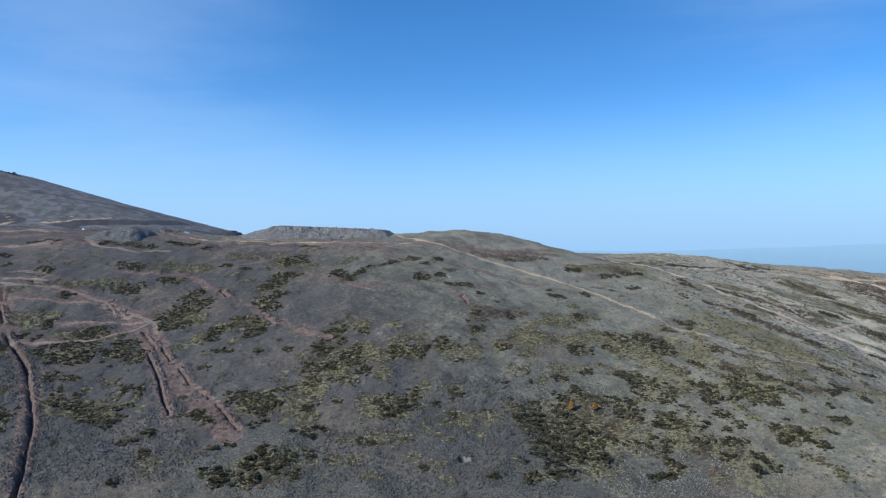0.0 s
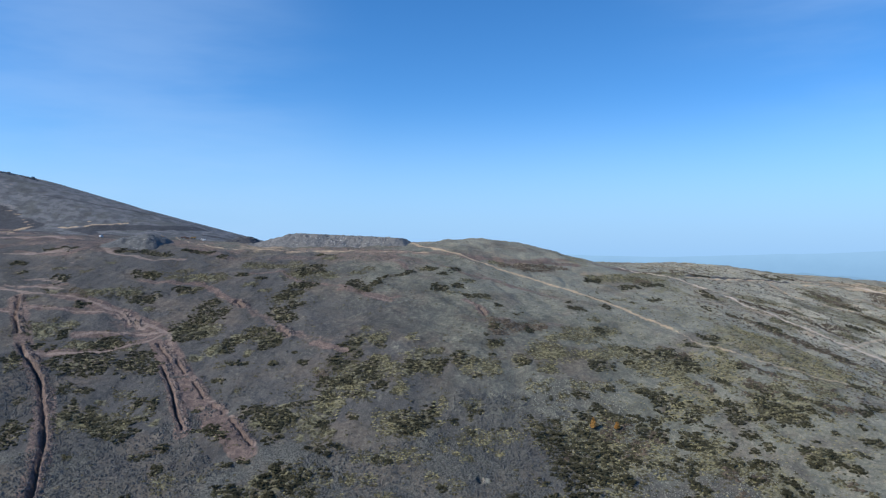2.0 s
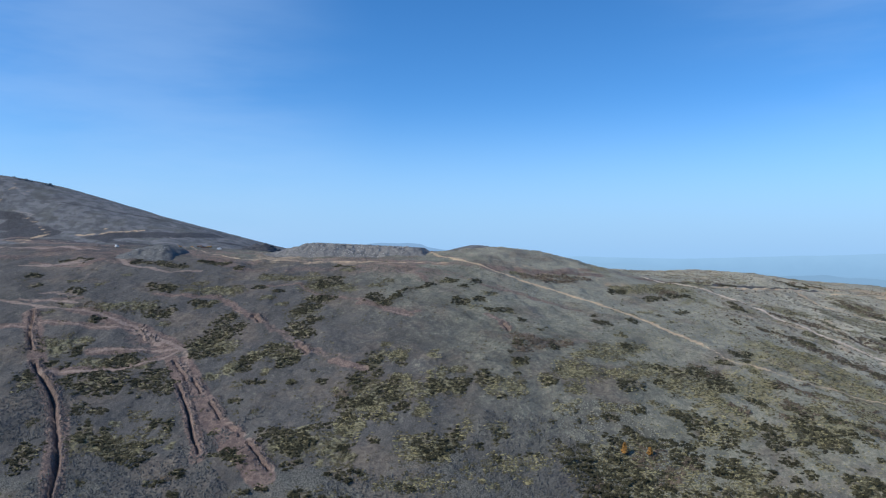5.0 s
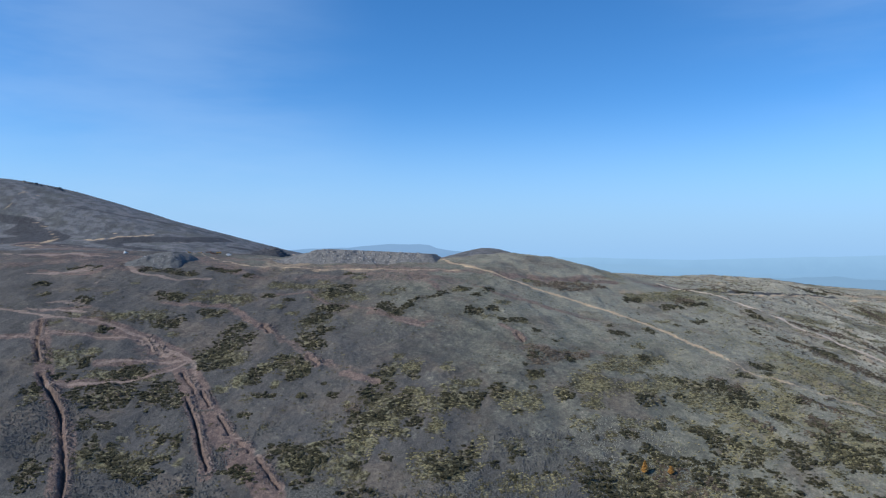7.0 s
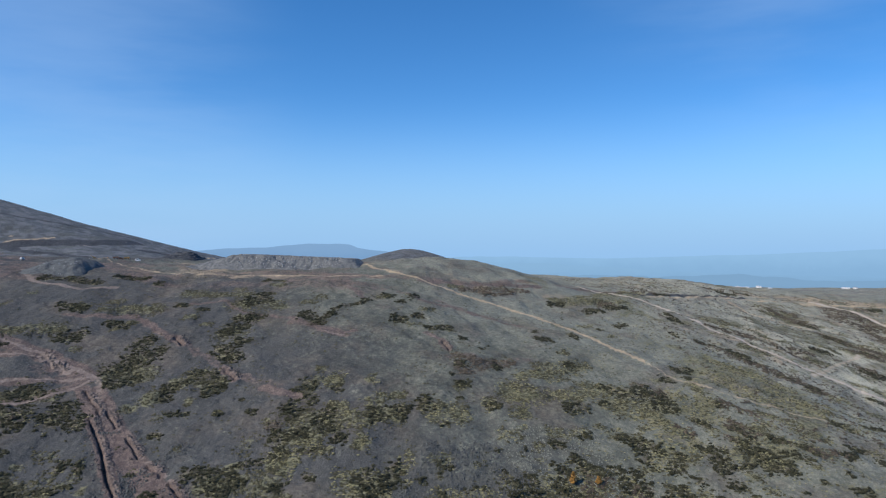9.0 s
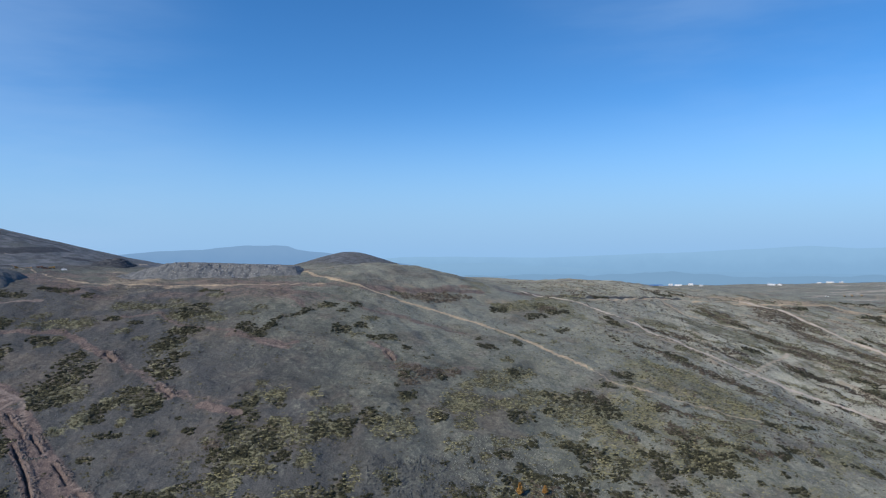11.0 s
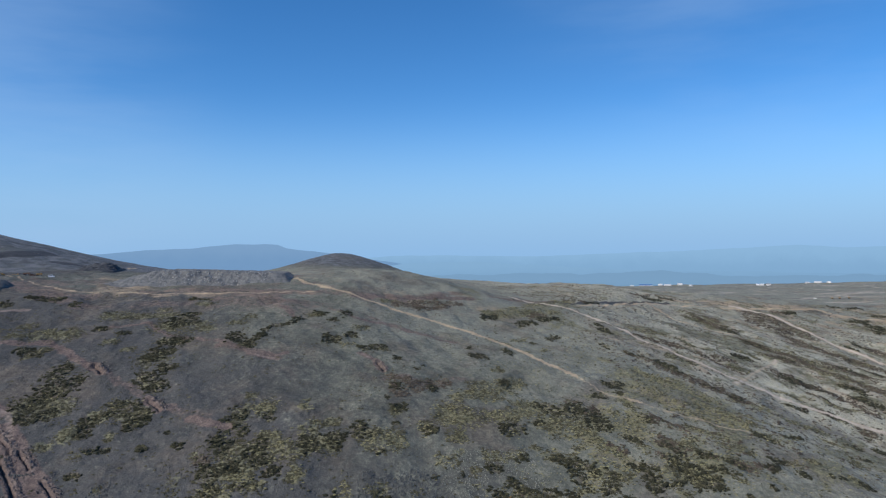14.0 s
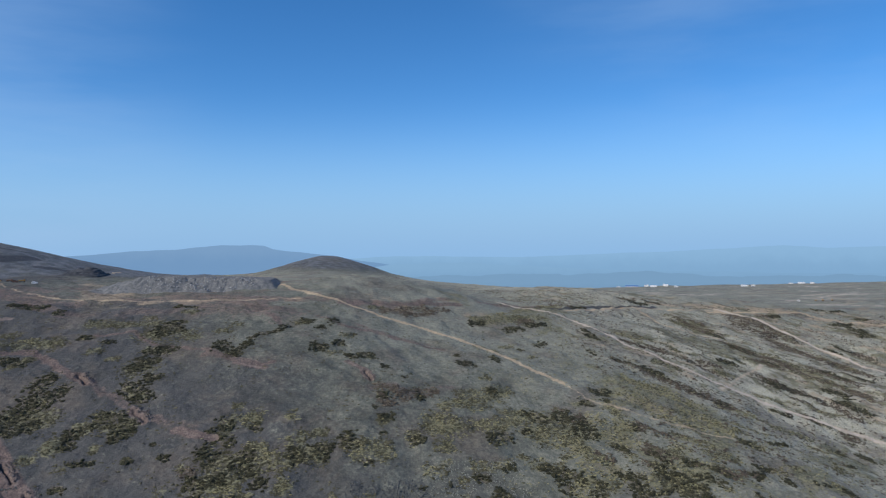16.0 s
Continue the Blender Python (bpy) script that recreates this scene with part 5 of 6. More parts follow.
def cushion(squash, ragged, tufts, r):
    """A small low cushion, a few facets only."""
    n = 6
    a = np.arange(n) * 2 * np.pi / n
    ring = lambda rad, z, turn: np.stack([rad * np.cos(a + turn), rad * np.sin(a + turn), np.full(n, z)], -1)
    v = np.concatenate([ring(0.95, -0.25, 0), ring(0.85, 0.45, 0.4), [[0, 0, 0.9]]])
    v = v * r.uniform(1 - ragged, 1 + ragged, (len(v), 1)) * (1, 1, squash)
    f = []
    for s in range(n):
        t = (s + 1) % n
        f += [[s, t, n + t], [s, n + t, n + s], [n + s, n + t, 2 * n]]
    parts_v, parts_f, base = [v], [np.array(f)], len(v)
    for _ in range(tufts):
        d = r.normal(size=3)
        d[2] = abs(d[2]) * 0.7 + 0.25
        d /= np.linalg.norm(d)
        side = np.cross(d, r.normal(size=3))
        side /= np.linalg.norm(side) + 1e-9
        root, w = d * 0.6 * (1, 1, squash), r.uniform(0.14, 0.26)
        parts_v.append(np.array([root - side * w, root + side * w, root + d * (1, 1, squash) * r.uniform(0.4, 0.8)]))
        parts_f.append(np.array([[base, base + 1, base + 2]]))
        base += 3
    return np.concatenate(parts_v), np.concatenate(parts_f)


def tussock(squash, ragged, tufts, r):
    """A small tussock: one ragged ring under a peak, with a few blades."""
    n = 6
    a = np.arange(n) * 2 * np.pi / n
    v = np.concatenate([np.stack([0.95 * np.cos(a), 0.95 * np.sin(a), np.full(n, -0.1)], -1), [[r.uniform(-0.3, 0.3), r.uniform(-0.3, 0.3), 0.85]]])
    v = v * r.uniform(1 - ragged, 1 + ragged, (n + 1, 1)) * (1, 1, squash)
    pieces_v, pieces_f, base = [v], [np.array([[k, (k + 1) % n, n] for k in range(n)])], n + 1
    for _ in range(tufts):
        d = r.normal(size=3)
        d[2] = abs(d[2]) * 0.7 + 0.25
        d /= np.linalg.norm(d)
        side = np.cross(d, r.normal(size=3))
        side /= np.linalg.norm(side) + 1e-9
        root, w = d * 0.5 * (1, 1, squash), r.uniform(0.14, 0.26)
        pieces_v.append(np.array([root - side * w, root + side * w, root + d * (1, 1, squash) * r.uniform(0.4, 0.8)]))
        pieces_f.append(np.array([[base, base + 1, base + 2]]))
        base += 3
    return np.concatenate(pieces_v), np.concatenate(pieces_f)


def strew(places, protos, sizes, r, sink=0.1):
    """One array of verts and faces: a prototype at each place, turned and sized by chance."""
    z = surface(places[:, 0], places[:, 1])
    vs, fs, base = [], [], 0
    which = r.integers(0, len(protos), len(places))
    turn = r.uniform(0, 2 * np.pi, len(places))
    tall = r.uniform(0.75, 1.25, len(places))
    for k, (pv, pf) in enumerate(protos):
        i = np.nonzero(which == k)[0]
        if not len(i):
            continue
        c, s = np.cos(turn[i])[:, None], np.sin(turn[i])[:, None]
        sz = sizes[i][:, None]
        x = (pv[:, 0] * c - pv[:, 1] * s) * sz + places[i, 0][:, None]
        y = (pv[:, 0] * s + pv[:, 1] * c) * sz + places[i, 1][:, None]
        zz = pv[:, 2] * sz * tall[i][:, None] + z[i][:, None] - sink * sz
        v = np.stack([x, y, zz], -1).reshape(-1, 3)
        f = (pf[None] + (np.arange(len(i)) * len(pv))[:, None, None]).reshape(-1, 3) + base
        vs.append(v)
        fs.append(f)
        base += len(v)
    return np.concatenate(vs), np.concatenate(fs)


def off_ways(p, margin):
    """Keeps the places that lie off tracks and diggings."""
    ok = np.ones(len(p), bool)
    for half, _, line in TRACKS:
        ok &= off_line(line, p[:, 0], p[:, 1])[0] > half + margin
    for half, _, line in WORN_PATHS:
        ok &= off_line(line, p[:, 0], p[:, 1])[0] > half + 0.6 * margin
    for half, _, _, line in TRENCHES:
        ok &= off_line(line, p[:, 0], p[:, 1])[0] > half + margin + 0.8
    return p[ok]


def grown(patches, per_m2, gap, r, seed):
    """Places in the patches, broken up so that bare ground shows between: gap from -0.5 (closed) to 0.5 (sparse)."""
    n = int(1000 * 540 * per_m2)
    p = np.stack([r.uniform(-420, 580, n), r.uniform(222, 762, n)], -1)
    deep = depth_in(patches, p[:, 0], p[:, 1])
    p, deep = p[deep > -0.6], deep[deep > -0.6]
    uneven = 0.55 * swirl(p[:, 0], p[:, 1], 3.0, seed, 2) + 0.45 * swirl(p[:, 0], p[:, 1], 8.0, seed + 40, 3) - 0.5
    return p[np.minimum(deep, 0.35) + 2.4 * uneven + 0.22 * r.normal(size=len(p)) > gap]


def all_over(x0, x1, y0, y1, n, size, gap, r, seed):
    p = np.stack([r.uniform(x0, x1, n), r.uniform(y0, y1, n)], -1)
    return p[swirl(p[:, 0], p[:, 1], size, seed, 3) > gap]


def streaked(x0, x1, y0, y1, n, gap, r, seed):
    """Places in streaks that run down across the eastern slope."""
    p = np.stack([r.uniform(x0, x1, n), r.uniform(y0, y1, n)], -1)
    u, v = 0.75 * p[:, 0] - 0.66 * p[:, 1], 0.66 * p[:, 0] + 0.75 * p[:, 1]
    return p[swirl(u / 3.0, v, 5.5, seed, 4) + 0.03 * r.normal(size=n) > gap]


def stuff(name, label, category, places, protos, lo, hi, material, sink=0.12):
    places = off_ways(places, 0.4)
    sizes = lo + (hi - lo) * rng.random(len(places)) ** 1.7
    v, f = strew(places, protos, sizes, rng, sink)
    return tagged(new(name, mesh_of(name, v, f, material, False)), label, category, kind="stuff")


PINE_CLUMPS = [cushion(0.55, 0.30, 3, rng) for _ in range(9)]
MOSS_CLUMPS = [tussock(0.28, 0.32, 3, rng) for _ in range(8)]
SMALL_CLUMPS = [tussock(0.45, 0.32, 4, rng) for _ in range(8)]

pine_places = off_ways(grown(PINE_PATCHES, 1.10, -0.07, rng, 71), 0.5)
# the nearest and largest stand as shrubs of their own
order = np.argsort(pine_places[:, 1] + rng.uniform(0, 260, len(pine_places)))
single_places, pine_places = pine_places[order[:280]], pine_places[order[280:]]
stuff("dwarf_pine_carpet", "dark green dwarf pine scrub spread over the slope", "scrub", pine_places, PINE_CLUMPS, 0.35, 1.35, PINE)
stuff("olive_scrub", "olive green low scrub in broken patches", "scrub",
      np.concatenate([grown(OLIVE_PATCHES, 1.2, -0.02, rng, 72), grown(PINE_PATCHES, 0.45, -0.10, rng, 76), grown(MOSS_PATCHES, 0.6, 0.0, rng, 77), grown(HEATH_PATCHES, 0.4, 0.0, rng, 68)]), SMALL_CLUMPS, 0.35, 1.1, OLIVE)
stuff("yellow_moss", "pale yellow-green moss cushions among the scrub", "moss",
      np.concatenate([grown(MOSS_PATCHES, 1.0, -0.02, rng, 73), grown([q for q in OLIVE_PATCHES if q[0] > -45], 0.6, 0.08, rng, 74), grown(PINE_PATCHES, 0.3, 0.22, rng, 78)]), MOSS_CLUMPS, 0.4, 1.1, MOSS)
stuff("brown_heath", "brown autumn heath in streaks down the slope", "heath", np.concatenate([grown(HEATH_PATCHES, 0.9, -0.02, rng, 75), streaked(150, 620, 330, 740, 22000, 0.535, rng, 69)]), SMALL_CLUMPS, 0.5, 1.7, HEATH)
stuff("scattered_scrub", "small dark shrubs dotted over the stones", "scrub",
      np.concatenate([all_over(-290, 240, 230, 520, 6500, 26.0, 0.46, rng, 81), all_over(-110, 260, 240, 450, 3000, 18.0, 0.48, rng, 87), streaked(130, 620, 310, 740, 32000, 0.54, rng, 82), all_over(-414, 200, 468, 756, 3600, 34.0, 0.48, rng, 83)]),
      SMALL_CLUMPS, 0.3, 1.15, OLIVE)
stuff("scattered_moss", "small pale moss cushions dotted over the stones", "moss",
      np.concatenate([all_over(60, 300, 260, 470, 6000, 22.0, 0.48, rng, 86), streaked(130, 620, 310, 740, 26000, 0.53, rng, 73)]), MOSS_CLUMPS, 0.35, 0.9, MOSS)
stuff("far_scrub", "dark scrub on the far slopes", "scrub",
      np.concatenate([all_over(-756, -234, 790, 1080, 2500, 50.0, 0.52, rng, 84), all_over(450, 1440, 756, 1620, 2600, 108.0, 0.53, rng, 85)]), SMALL_CLUMPS, 0.4, 1.1, HEATH)


def part(name, v, f, material, parent, label=""):
    """One mesh object under a thing or a part."""
    ob = new(name, v if isinstance(v, bpy.types.Mesh) else mesh_of(name, v, f, material))
    ob.parent = parent
    return tagged(ob, label)


def tube(points, radii, sides=6):
    """A tapering stem along points."""
    vs, fs = [], []
    for k, (p, r) in enumerate(zip(points, radii)):
        a = np.arange(sides) * 2 * np.pi / sides
        vs.append(np.stack([p[0] + r * np.cos(a), p[1] + r * np.sin(a), np.full(sides, p[2])], -1))
        if k:
            for s in range(sides):
                t = (s + 1) % sides
                fs += [[(k - 1) * sides + s, (k - 1) * sides + t, k * sides + t], [(k - 1) * sides + s, k * sides + t, k * sides + s]]
    return np.concatenate(vs), np.array(fs)


def joined(pieces):
    vs, fs, base = [], [], 0
    for v, f in pieces:
        vs.append(v)
        fs.append(np.asarray(f) + base)
        base += len(v)
    return np.concatenate(vs), np.concatenate(fs)


def dwarf_pine(r, label):
    """A spreading shrub: bent stems and several cushions of needles."""
    root = tagged(new("dwarf_pine"), label, "shrub", "dwarf pines on the slope")
    stems, cushions = [], []
    for k in range(int(r.integers(9, 13))):
        a, d = k * 1.1 + r.uniform(0, 1), r.uniform(0.1, 1.0)
        top = np.array([d * np.cos(a), d * np.sin(a), r.uniform(0.15, 0.42)])
        stems.append(tube([(0, 0, -0.3), top * (0.5, 0.5, 0.4), top], [0.07, 0.05, 0.03], 5))
        v, f = clump(1, 0.8, 0.3, 40, r)
        cushions.append((v * r.uniform(0.24, 0.44) + top * (1, 1, 0.8), f))
    part("stems", *joined(stems), BARK, root)
    part("foliage", *joined(cushions), PINE, root)
    return root


kinds = [dwarf_pine(rng, "dark green dwarf pine shrub spreading over grey stones") for _ in range(5)]
single_z = surface(single_places[:, 0], single_places[:, 1])
for k, ((x, y), z) in enumerate(zip(single_places, single_z)):
    s = rng.uniform(0.9, 1.8)
    m = pose(x, y, z - 0.05, 0, 0, rng.uniform(0, 360)) @ Matrix.Diagonal((s, s, s * rng.uniform(0.75, 1.1), 1))
    if k < 5:
        kinds[k].matrix_basis = m
    else:
        bush = copy_thing(kinds[k % 5], m)
        bush.matrix_basis = m


def larch(x, y, height, r, needles=LARCH, label="slim young larch with orange autumn needles among dark shrubs"):
    """A slim young larch in autumn colour."""
    root = tagged(new("larch"), label, "tree", "young larches")
    part("trunk", *tube([(0, 0, -0.3), (0.03, 0, height * 0.5), (0, 0.02, height)], [0.09, 0.06, 0.015], 7), BARK, root)
    pieces = []
    for k in range(26):
        h = 0.12 + 0.86 * k / 25
        a, d = k * 2.4, (1 - h) * 1.1 + 0.1
        v, f = clump(1, 0.6, 0.2, 14, r)
        pieces.append((v * (0.40 + 0.60 * (1 - h)) + (d * np.cos(a) * 0.7, d * np.sin(a) * 0.7, h * height), f))
    part("crown", *joined(pieces), needles, root)
    root.matrix_basis = pose(x, y, float(surface(x, y)), 0, 0, r.uniform(0, 360))


larch(56.0, 309.5, 4.9, rng)
larch(66.0, 309.0, 3.0, rng, LARCH, "small young larch with orange-brown needles among dark shrubs")
larch(-175.5, 346.5, 1.5, rng, HEATH, "small young larch with faded brown needles among dark shrubs")

# ---- stones, heaps ----
def stone_shape(r):
    v = np.array([(x, y, z) for x in (-1, 1) for y in (-1, 1) for z in (-1, 1)], float)
    v = v * r.uniform(0.55, 1.0, (8, 3)) * r.uniform(0.6, 1.0, 3)
    f = np.array([[0, 1, 3], [0, 3, 2], [4, 6, 7], [4, 7, 5], [0, 4, 5], [0, 5, 1], [2, 3, 7], [2, 7, 6], [0, 2, 6], [0, 6, 4], [1, 5, 7], [1, 7, 3]])
    return v, f


def flake_shape(r):
    """A small angular stone, its foot in the ground."""
    a = np.sort(r.uniform(0, 2 * np.pi, 4)) * 0.35 + np.arange(4) * np.pi / 2 * 0.9
    foot = np.stack([np.cos(a), np.sin(a), np.full(4, -0.3)], -1) * r.uniform(0.7, 1.1, (4, 1))
    top = np.stack([0.5 * np.cos(a), 0.5 * np.sin(a), r.uniform(0.35, 0.9, 4)], -1) + (*r.uniform(-0.25, 0.25, 2), 0)
    f = [[4, 5, 6], [4, 6, 7]]
    for k in range(4):
        j = (k + 1) % 4
        f += [[k, j, 4 + j], [k, 4 + j, 4 + k]]
    return np.concatenate([foot, top]), np.array(f)


STONES = [stone_shape(rng) for _ in range(10)]
FLAKES = [flake_shape(rng) for _ in range(12)]
low_field = all_over(-215, 150, 226, 340, 77000, 40.0, 0.46, rng, 91)
mid_field = all_over(-252, 342, 270, 540, 18000, 38.0, 0.50, rng, 92)
west = lambda p: p[:, 0] + (swirl(p[:, 0], p[:, 1], 60.0, 93, 2) - 0.5) * 120 < 40
stuff("scree", "grey angular stones of a block field", "stones", low_field[west(low_field)], FLAKES, 0.20, 0.62, STONE, -0.05)
stuff("loose_stones", "grey lichen-covered stones strewn over the slope", "stones", mid_field[west(mid_field)], FLAKES, 0.16, 0.46, STONE, -0.05)

pale_field = np.concatenate([low_field[~west(low_field)][::2], mid_field[~west(mid_field)]])
stuff("pale_stones", "pale lichen-grown stones strewn over the slope", "stones", pale_field, FLAKES, 0.16, 0.46, STONE_PALE, -0.05)


def along(lines, spread, n, r):
    out = []
    for half, _, _, line in lines:
        for (ax, ay), (bx, by) in zip(line, line[1:]):
            k = int(n * math.hypot(bx - ax, by - ay))
            t = r.uniform(0, 1, k)
            side = np.where(r.random(k) < 0.75, 1, -1) * (half + 0.5 + np.abs(r.normal(0, spread, k)))
            ln = math.hypot(bx - ax, by - ay)
            nx, ny = (by - ay) / ln, -(bx - ax) / ln
            sg = 1 if nx > 0 else -1
            out.append(np.stack([ax + t * (bx - ax) + side * nx * sg, ay + t * (by - ay) + side * ny * sg], -1))
    return np.concatenate(out)


def summit_rocks(x, y, long, label):
    """Broken crags along a mountain's top."""
    n = 26
    q = np.stack([x + rng.normal(0, long * 0.36, n), y + rng.normal(0, long * 0.3, n)], -1)
    v, f = strew(q, STONES, 0.8 + 1.5 * rng.random(n) ** 1.5, rng, -0.15)
    tagged(new("summit_crag", mesh_of("summit_crag", v, f, SPOIL)), label, "rock outcrop", "summit crags")


summit_rocks(-562, 923, 11, "low broken grey crag on the mountain's shoulder")
summit_rocks(-588, 914, 15, "low grey rocks along the mountain's top")

spoil_places = along(TRENCHES, 1.7, 10.0, rng)
sv, sf = strew(spoil_places, STONES, 0.12 + 0.42 * rng.random(len(spoil_places)) ** 2, rng, -0.1)
tagged(new("trench_rubble", mesh_of("trench_rubble", sv, sf, DIRT)), "reddish broken rock thrown up beside the trenches", "rubble", kind="stuff")


def heap(name, label, x0, x1, y0, y1, height, ramp_w, ramp_e, ramp_front, seed, step=0.8, rock=None, level=None, steps=0):
    """A heap of tipped rock: slopes at the angle of repose up to a level top, a point, or in steps."""
    xs, ys = np.arange(x0 - 2, x1 + 2.01, step), np.arange(y0 - 2, y1 + 2.01, step)
    X, Y = np.meshgrid(xs, ys)
    wob = (swirl(X, Y, 10.0, seed, 3) - 0.5)
    sides = [(X - x0) / ramp_w, (x1 - X) / ramp_e, (Y - y0) / ramp_front, (y1 - Y) / ramp_front]
    d = -np.log(sum(np.exp(-5.0 * s) for s in sides)) / 5.0 + wob * 0.28
    top = height * np.clip(d, -0.3, 1 if level is None else 3)
    if steps:
        top = height * (np.floor(d * steps) + smooth(0.45, 0.95, d * steps - np.floor(d * steps))) / steps
        top = np.clip(top, -0.3 * height, height * 1.3)
    rugged = min(1.0, (height / 11.0) ** 2)
    top = top + np.where(d > 0.05, (swirl(X, Y, 2.8, seed + 3, 2) - 0.5) * 1.3 * rugged + (swirl(X, Y, 9.0, seed + 5, 2) - 0.5) * 1.3 * rugged, 0)
    runs = (swirl(X * 1.0, Y * 0.12, 4.5, seed + 9, 2) - 0.5) * 1.8 * rugged * np.clip(1 - np.abs(d - 0.5) * 2, 0, 1)
    Z = surface(X, Y) + top + runs - 0.15
    if level is not None:
        Z = np.minimum(Z, level(X) + (swirl(X, Y, 3.0, seed + 3, 2) - 0.5) * 0.9)
    i = np.arange(X.size).reshape(X.shape)
    q = np.stack([i[:-1, :-1], i[:-1, 1:], i[1:, 1:], i[1:, :-1]], -1).reshape(-1, 4)
    root = tagged(new(name), label, "rock heap", "heaps of waste rock")
    part("rubble_slope", np.stack([X.ravel(), Y.ravel(), Z.ravel()], -1), q, rock or SPOIL, root)
    return root, X, Y, Z


def boulders(root, X, Y, Z, n, lo, hi, where, r):
    ok = np.argwhere(where(X, Y))
    shapes = [mesh_of("boulder", v * 1.0, f, BOULDER) for v, f in STONES[:5]]
    for k in range(n):
        a, b = ok[r.integers(0, len(ok))]
        s = lo + (hi - lo) * r.random() ** 2
        ob = part("boulder", shapes[k % 5], None, None, root)
        ob.matrix_basis = pose(X[a, b], Y[a, b], Z[a, b] + s * 0.2, r.uniform(0, 40), r.uniform(0, 40), r.uniform(0, 360)) @ Matrix.Diagonal((s, s, s, 1))


def spoil_mound(x, y, r, h, seed):
    """The pale earth thrown out beside a hand-dug pit."""
    n = 14
    u = np.linspace(-1, 1, n)
    X, Y = np.meshgrid(x + u * r, y + u * r * 0.8)
    q = np.hypot((X - x) / r, (Y - y) / (r * 0.8))
    Z = surface(X, Y) + h * (1 - smooth(0.1, 1.0, q + (swirl(X, Y, 1.2, seed, 2) - 0.5) * 0.5)) - 0.12
    i = np.arange(n * n).reshape(n, n)
    f = np.stack([i[:-1, :-1], i[:-1, 1:], i[1:, 1:], i[1:, :-1]], -1).reshape(-1, 4)
    tagged(new("spoil_mound", mesh_of("spoil_mound", np.stack([X.ravel(), Y.ravel(), Z.ravel()], -1), f, STONE_PALE)), "small pale mound of earth beside a hand-dug pit", "earth mound")


spoil_mound(TEST_PIT[0] + 3.2, TEST_PIT[1] + 0.2, 1.8, 0.6, 131)

big = heap("rock_heap", "long flat-topped heap of grey waste rock on the plateau", -171, -41, 558, 628, 11.0, 40, 13, 16, 101, 1.1, level=lambda x: 110 - 4.0 * (x + 138) / 96)
boulders(*big, 290, 0.25, 0.75, lambda X, Y: (Y > 559) & (Y < 574) & (X > -132) & (X < -56), rng)
small = heap("rock_mound", "conical mound of dark grey rock with a steep shaded side", -257, -217, 502, 550, 8.6, 24, 14, 20, 111, 0.9, DARK_SPOIL, level=lambda x: 0 * x + 118)
boulders(*small, 24, 0.25, 0.6, lambda X, Y: (Y > 503) & (Y < 522) & (X > -250) & (X < -219), rng)
pit = heap("rock_pile", "dark stepped pile of mine rock at the mountain's foot", -268, -226, 790, 846, 7.5, 20, 12, 22, 121, 1.2, DARK_ROCK, steps=4)

# ---- vehicles and buildings ----
WHITE = paint_material("white_paint", (0.78, 0.78, 0.76))
BLUE = paint_material("blue_sheet", (0.05, 0.16, 0.42))
YELLOW = paint_material("yellow_paint", (0.36, 0.22, 0.08))
BROWN = paint_material("rust_brown_paint", (0.17, 0.10, 0.07))
RUBBER = paint_material("rubber", (0.02, 0.02, 0.02), 0.9)
PANE = paint_material("dark_glass", (0.03, 0.04, 0.05), 0.1)
STEEL = paint_material("grey_steel", (0.30, 0.31, 0.32), 0.45)


def block(w, d, h, x=0, y=0, z=0, bevel=0.06, taper=1.0):
    """A bevelled block, its base at z; taper narrows the top."""
    bm = bmesh.new()
    bmesh.ops.create_cube(bm, size=1.0)
    for v in bm.verts:
        k = taper if v.co.z > 0 else 1.0
        v.co = Vector((v.co.x * w * k, v.co.y * d * k, (v.co.z + 0.5) * h))
    bmesh.ops.bevel(bm, geom=bm.edges[:], offset=bevel, segments=2, affect="EDGES")
    bmesh.ops.triangulate(bm, faces=bm.faces[:])
    bm.verts.index_update()
    v = np.array([p.co[:] for p in bm.verts]) + (x, y, z)
    f = np.array([[q.index for q in p.verts] for p in bm.faces])
    bm.free()
    return v, f


def wheel(x, y, r, w=0.3):
    a = np.arange(14) * 2 * np.pi / 14
    ring = lambda yy, rr: np.stack([x + rr * np.cos(a), np.full(14, yy), r + rr * np.sin(a)], -1)
    v = np.concatenate([ring(y - w / 2, r * 0.6), ring(y - w / 2, r), ring(y + w / 2, r), ring(y + w / 2, r * 0.6)])
    f = []
    for k in range(4):
        for s in range(14):
            t = (s + 1) % 14
            p, q = k * 14, ((k + 1) % 4) * 14
            f += [[p + s, p + t, q + t], [p + s, q + t, q + s]]
    return v, np.array(f)


def set_down(root, x, y, turn, size=1.0):
    root.matrix_basis = pose(x, y, float(surface(x, y)) + 0.02, 0, 0, turn) @ Matrix.Diagonal((size, size, size, 1))


def dump_truck(x, y, turn, body, label):
    root = tagged(new("dump_truck"), label, "truck", "vehicles on the plateau")
    part("chassis", *block(5.6, 1.2, 0.35, 0, 0, 0.6), STEEL, root)
    cab = part("cab", *block(1.6, 2.2, 1.9, 2.1, 0, 0.9, 0.12, 0.9), body, root)
    part("windscreen", *block(0.06, 1.8, 0.7, 2.88, 0, 1.9, 0.02), PANE, cab)
    part("tipper", *block(3.7, 2.3, 1.3, -0.9, 0, 1.0, 0.08, 1.06), body, root)
    for wx in (2.0, -0.9, -2.1):
        for wy in (-0.95, 0.95):
            part("wheel", *wheel(wx, wy, 0.5), RUBBER, root)
    set_down(root, x, y, turn, 0.75)


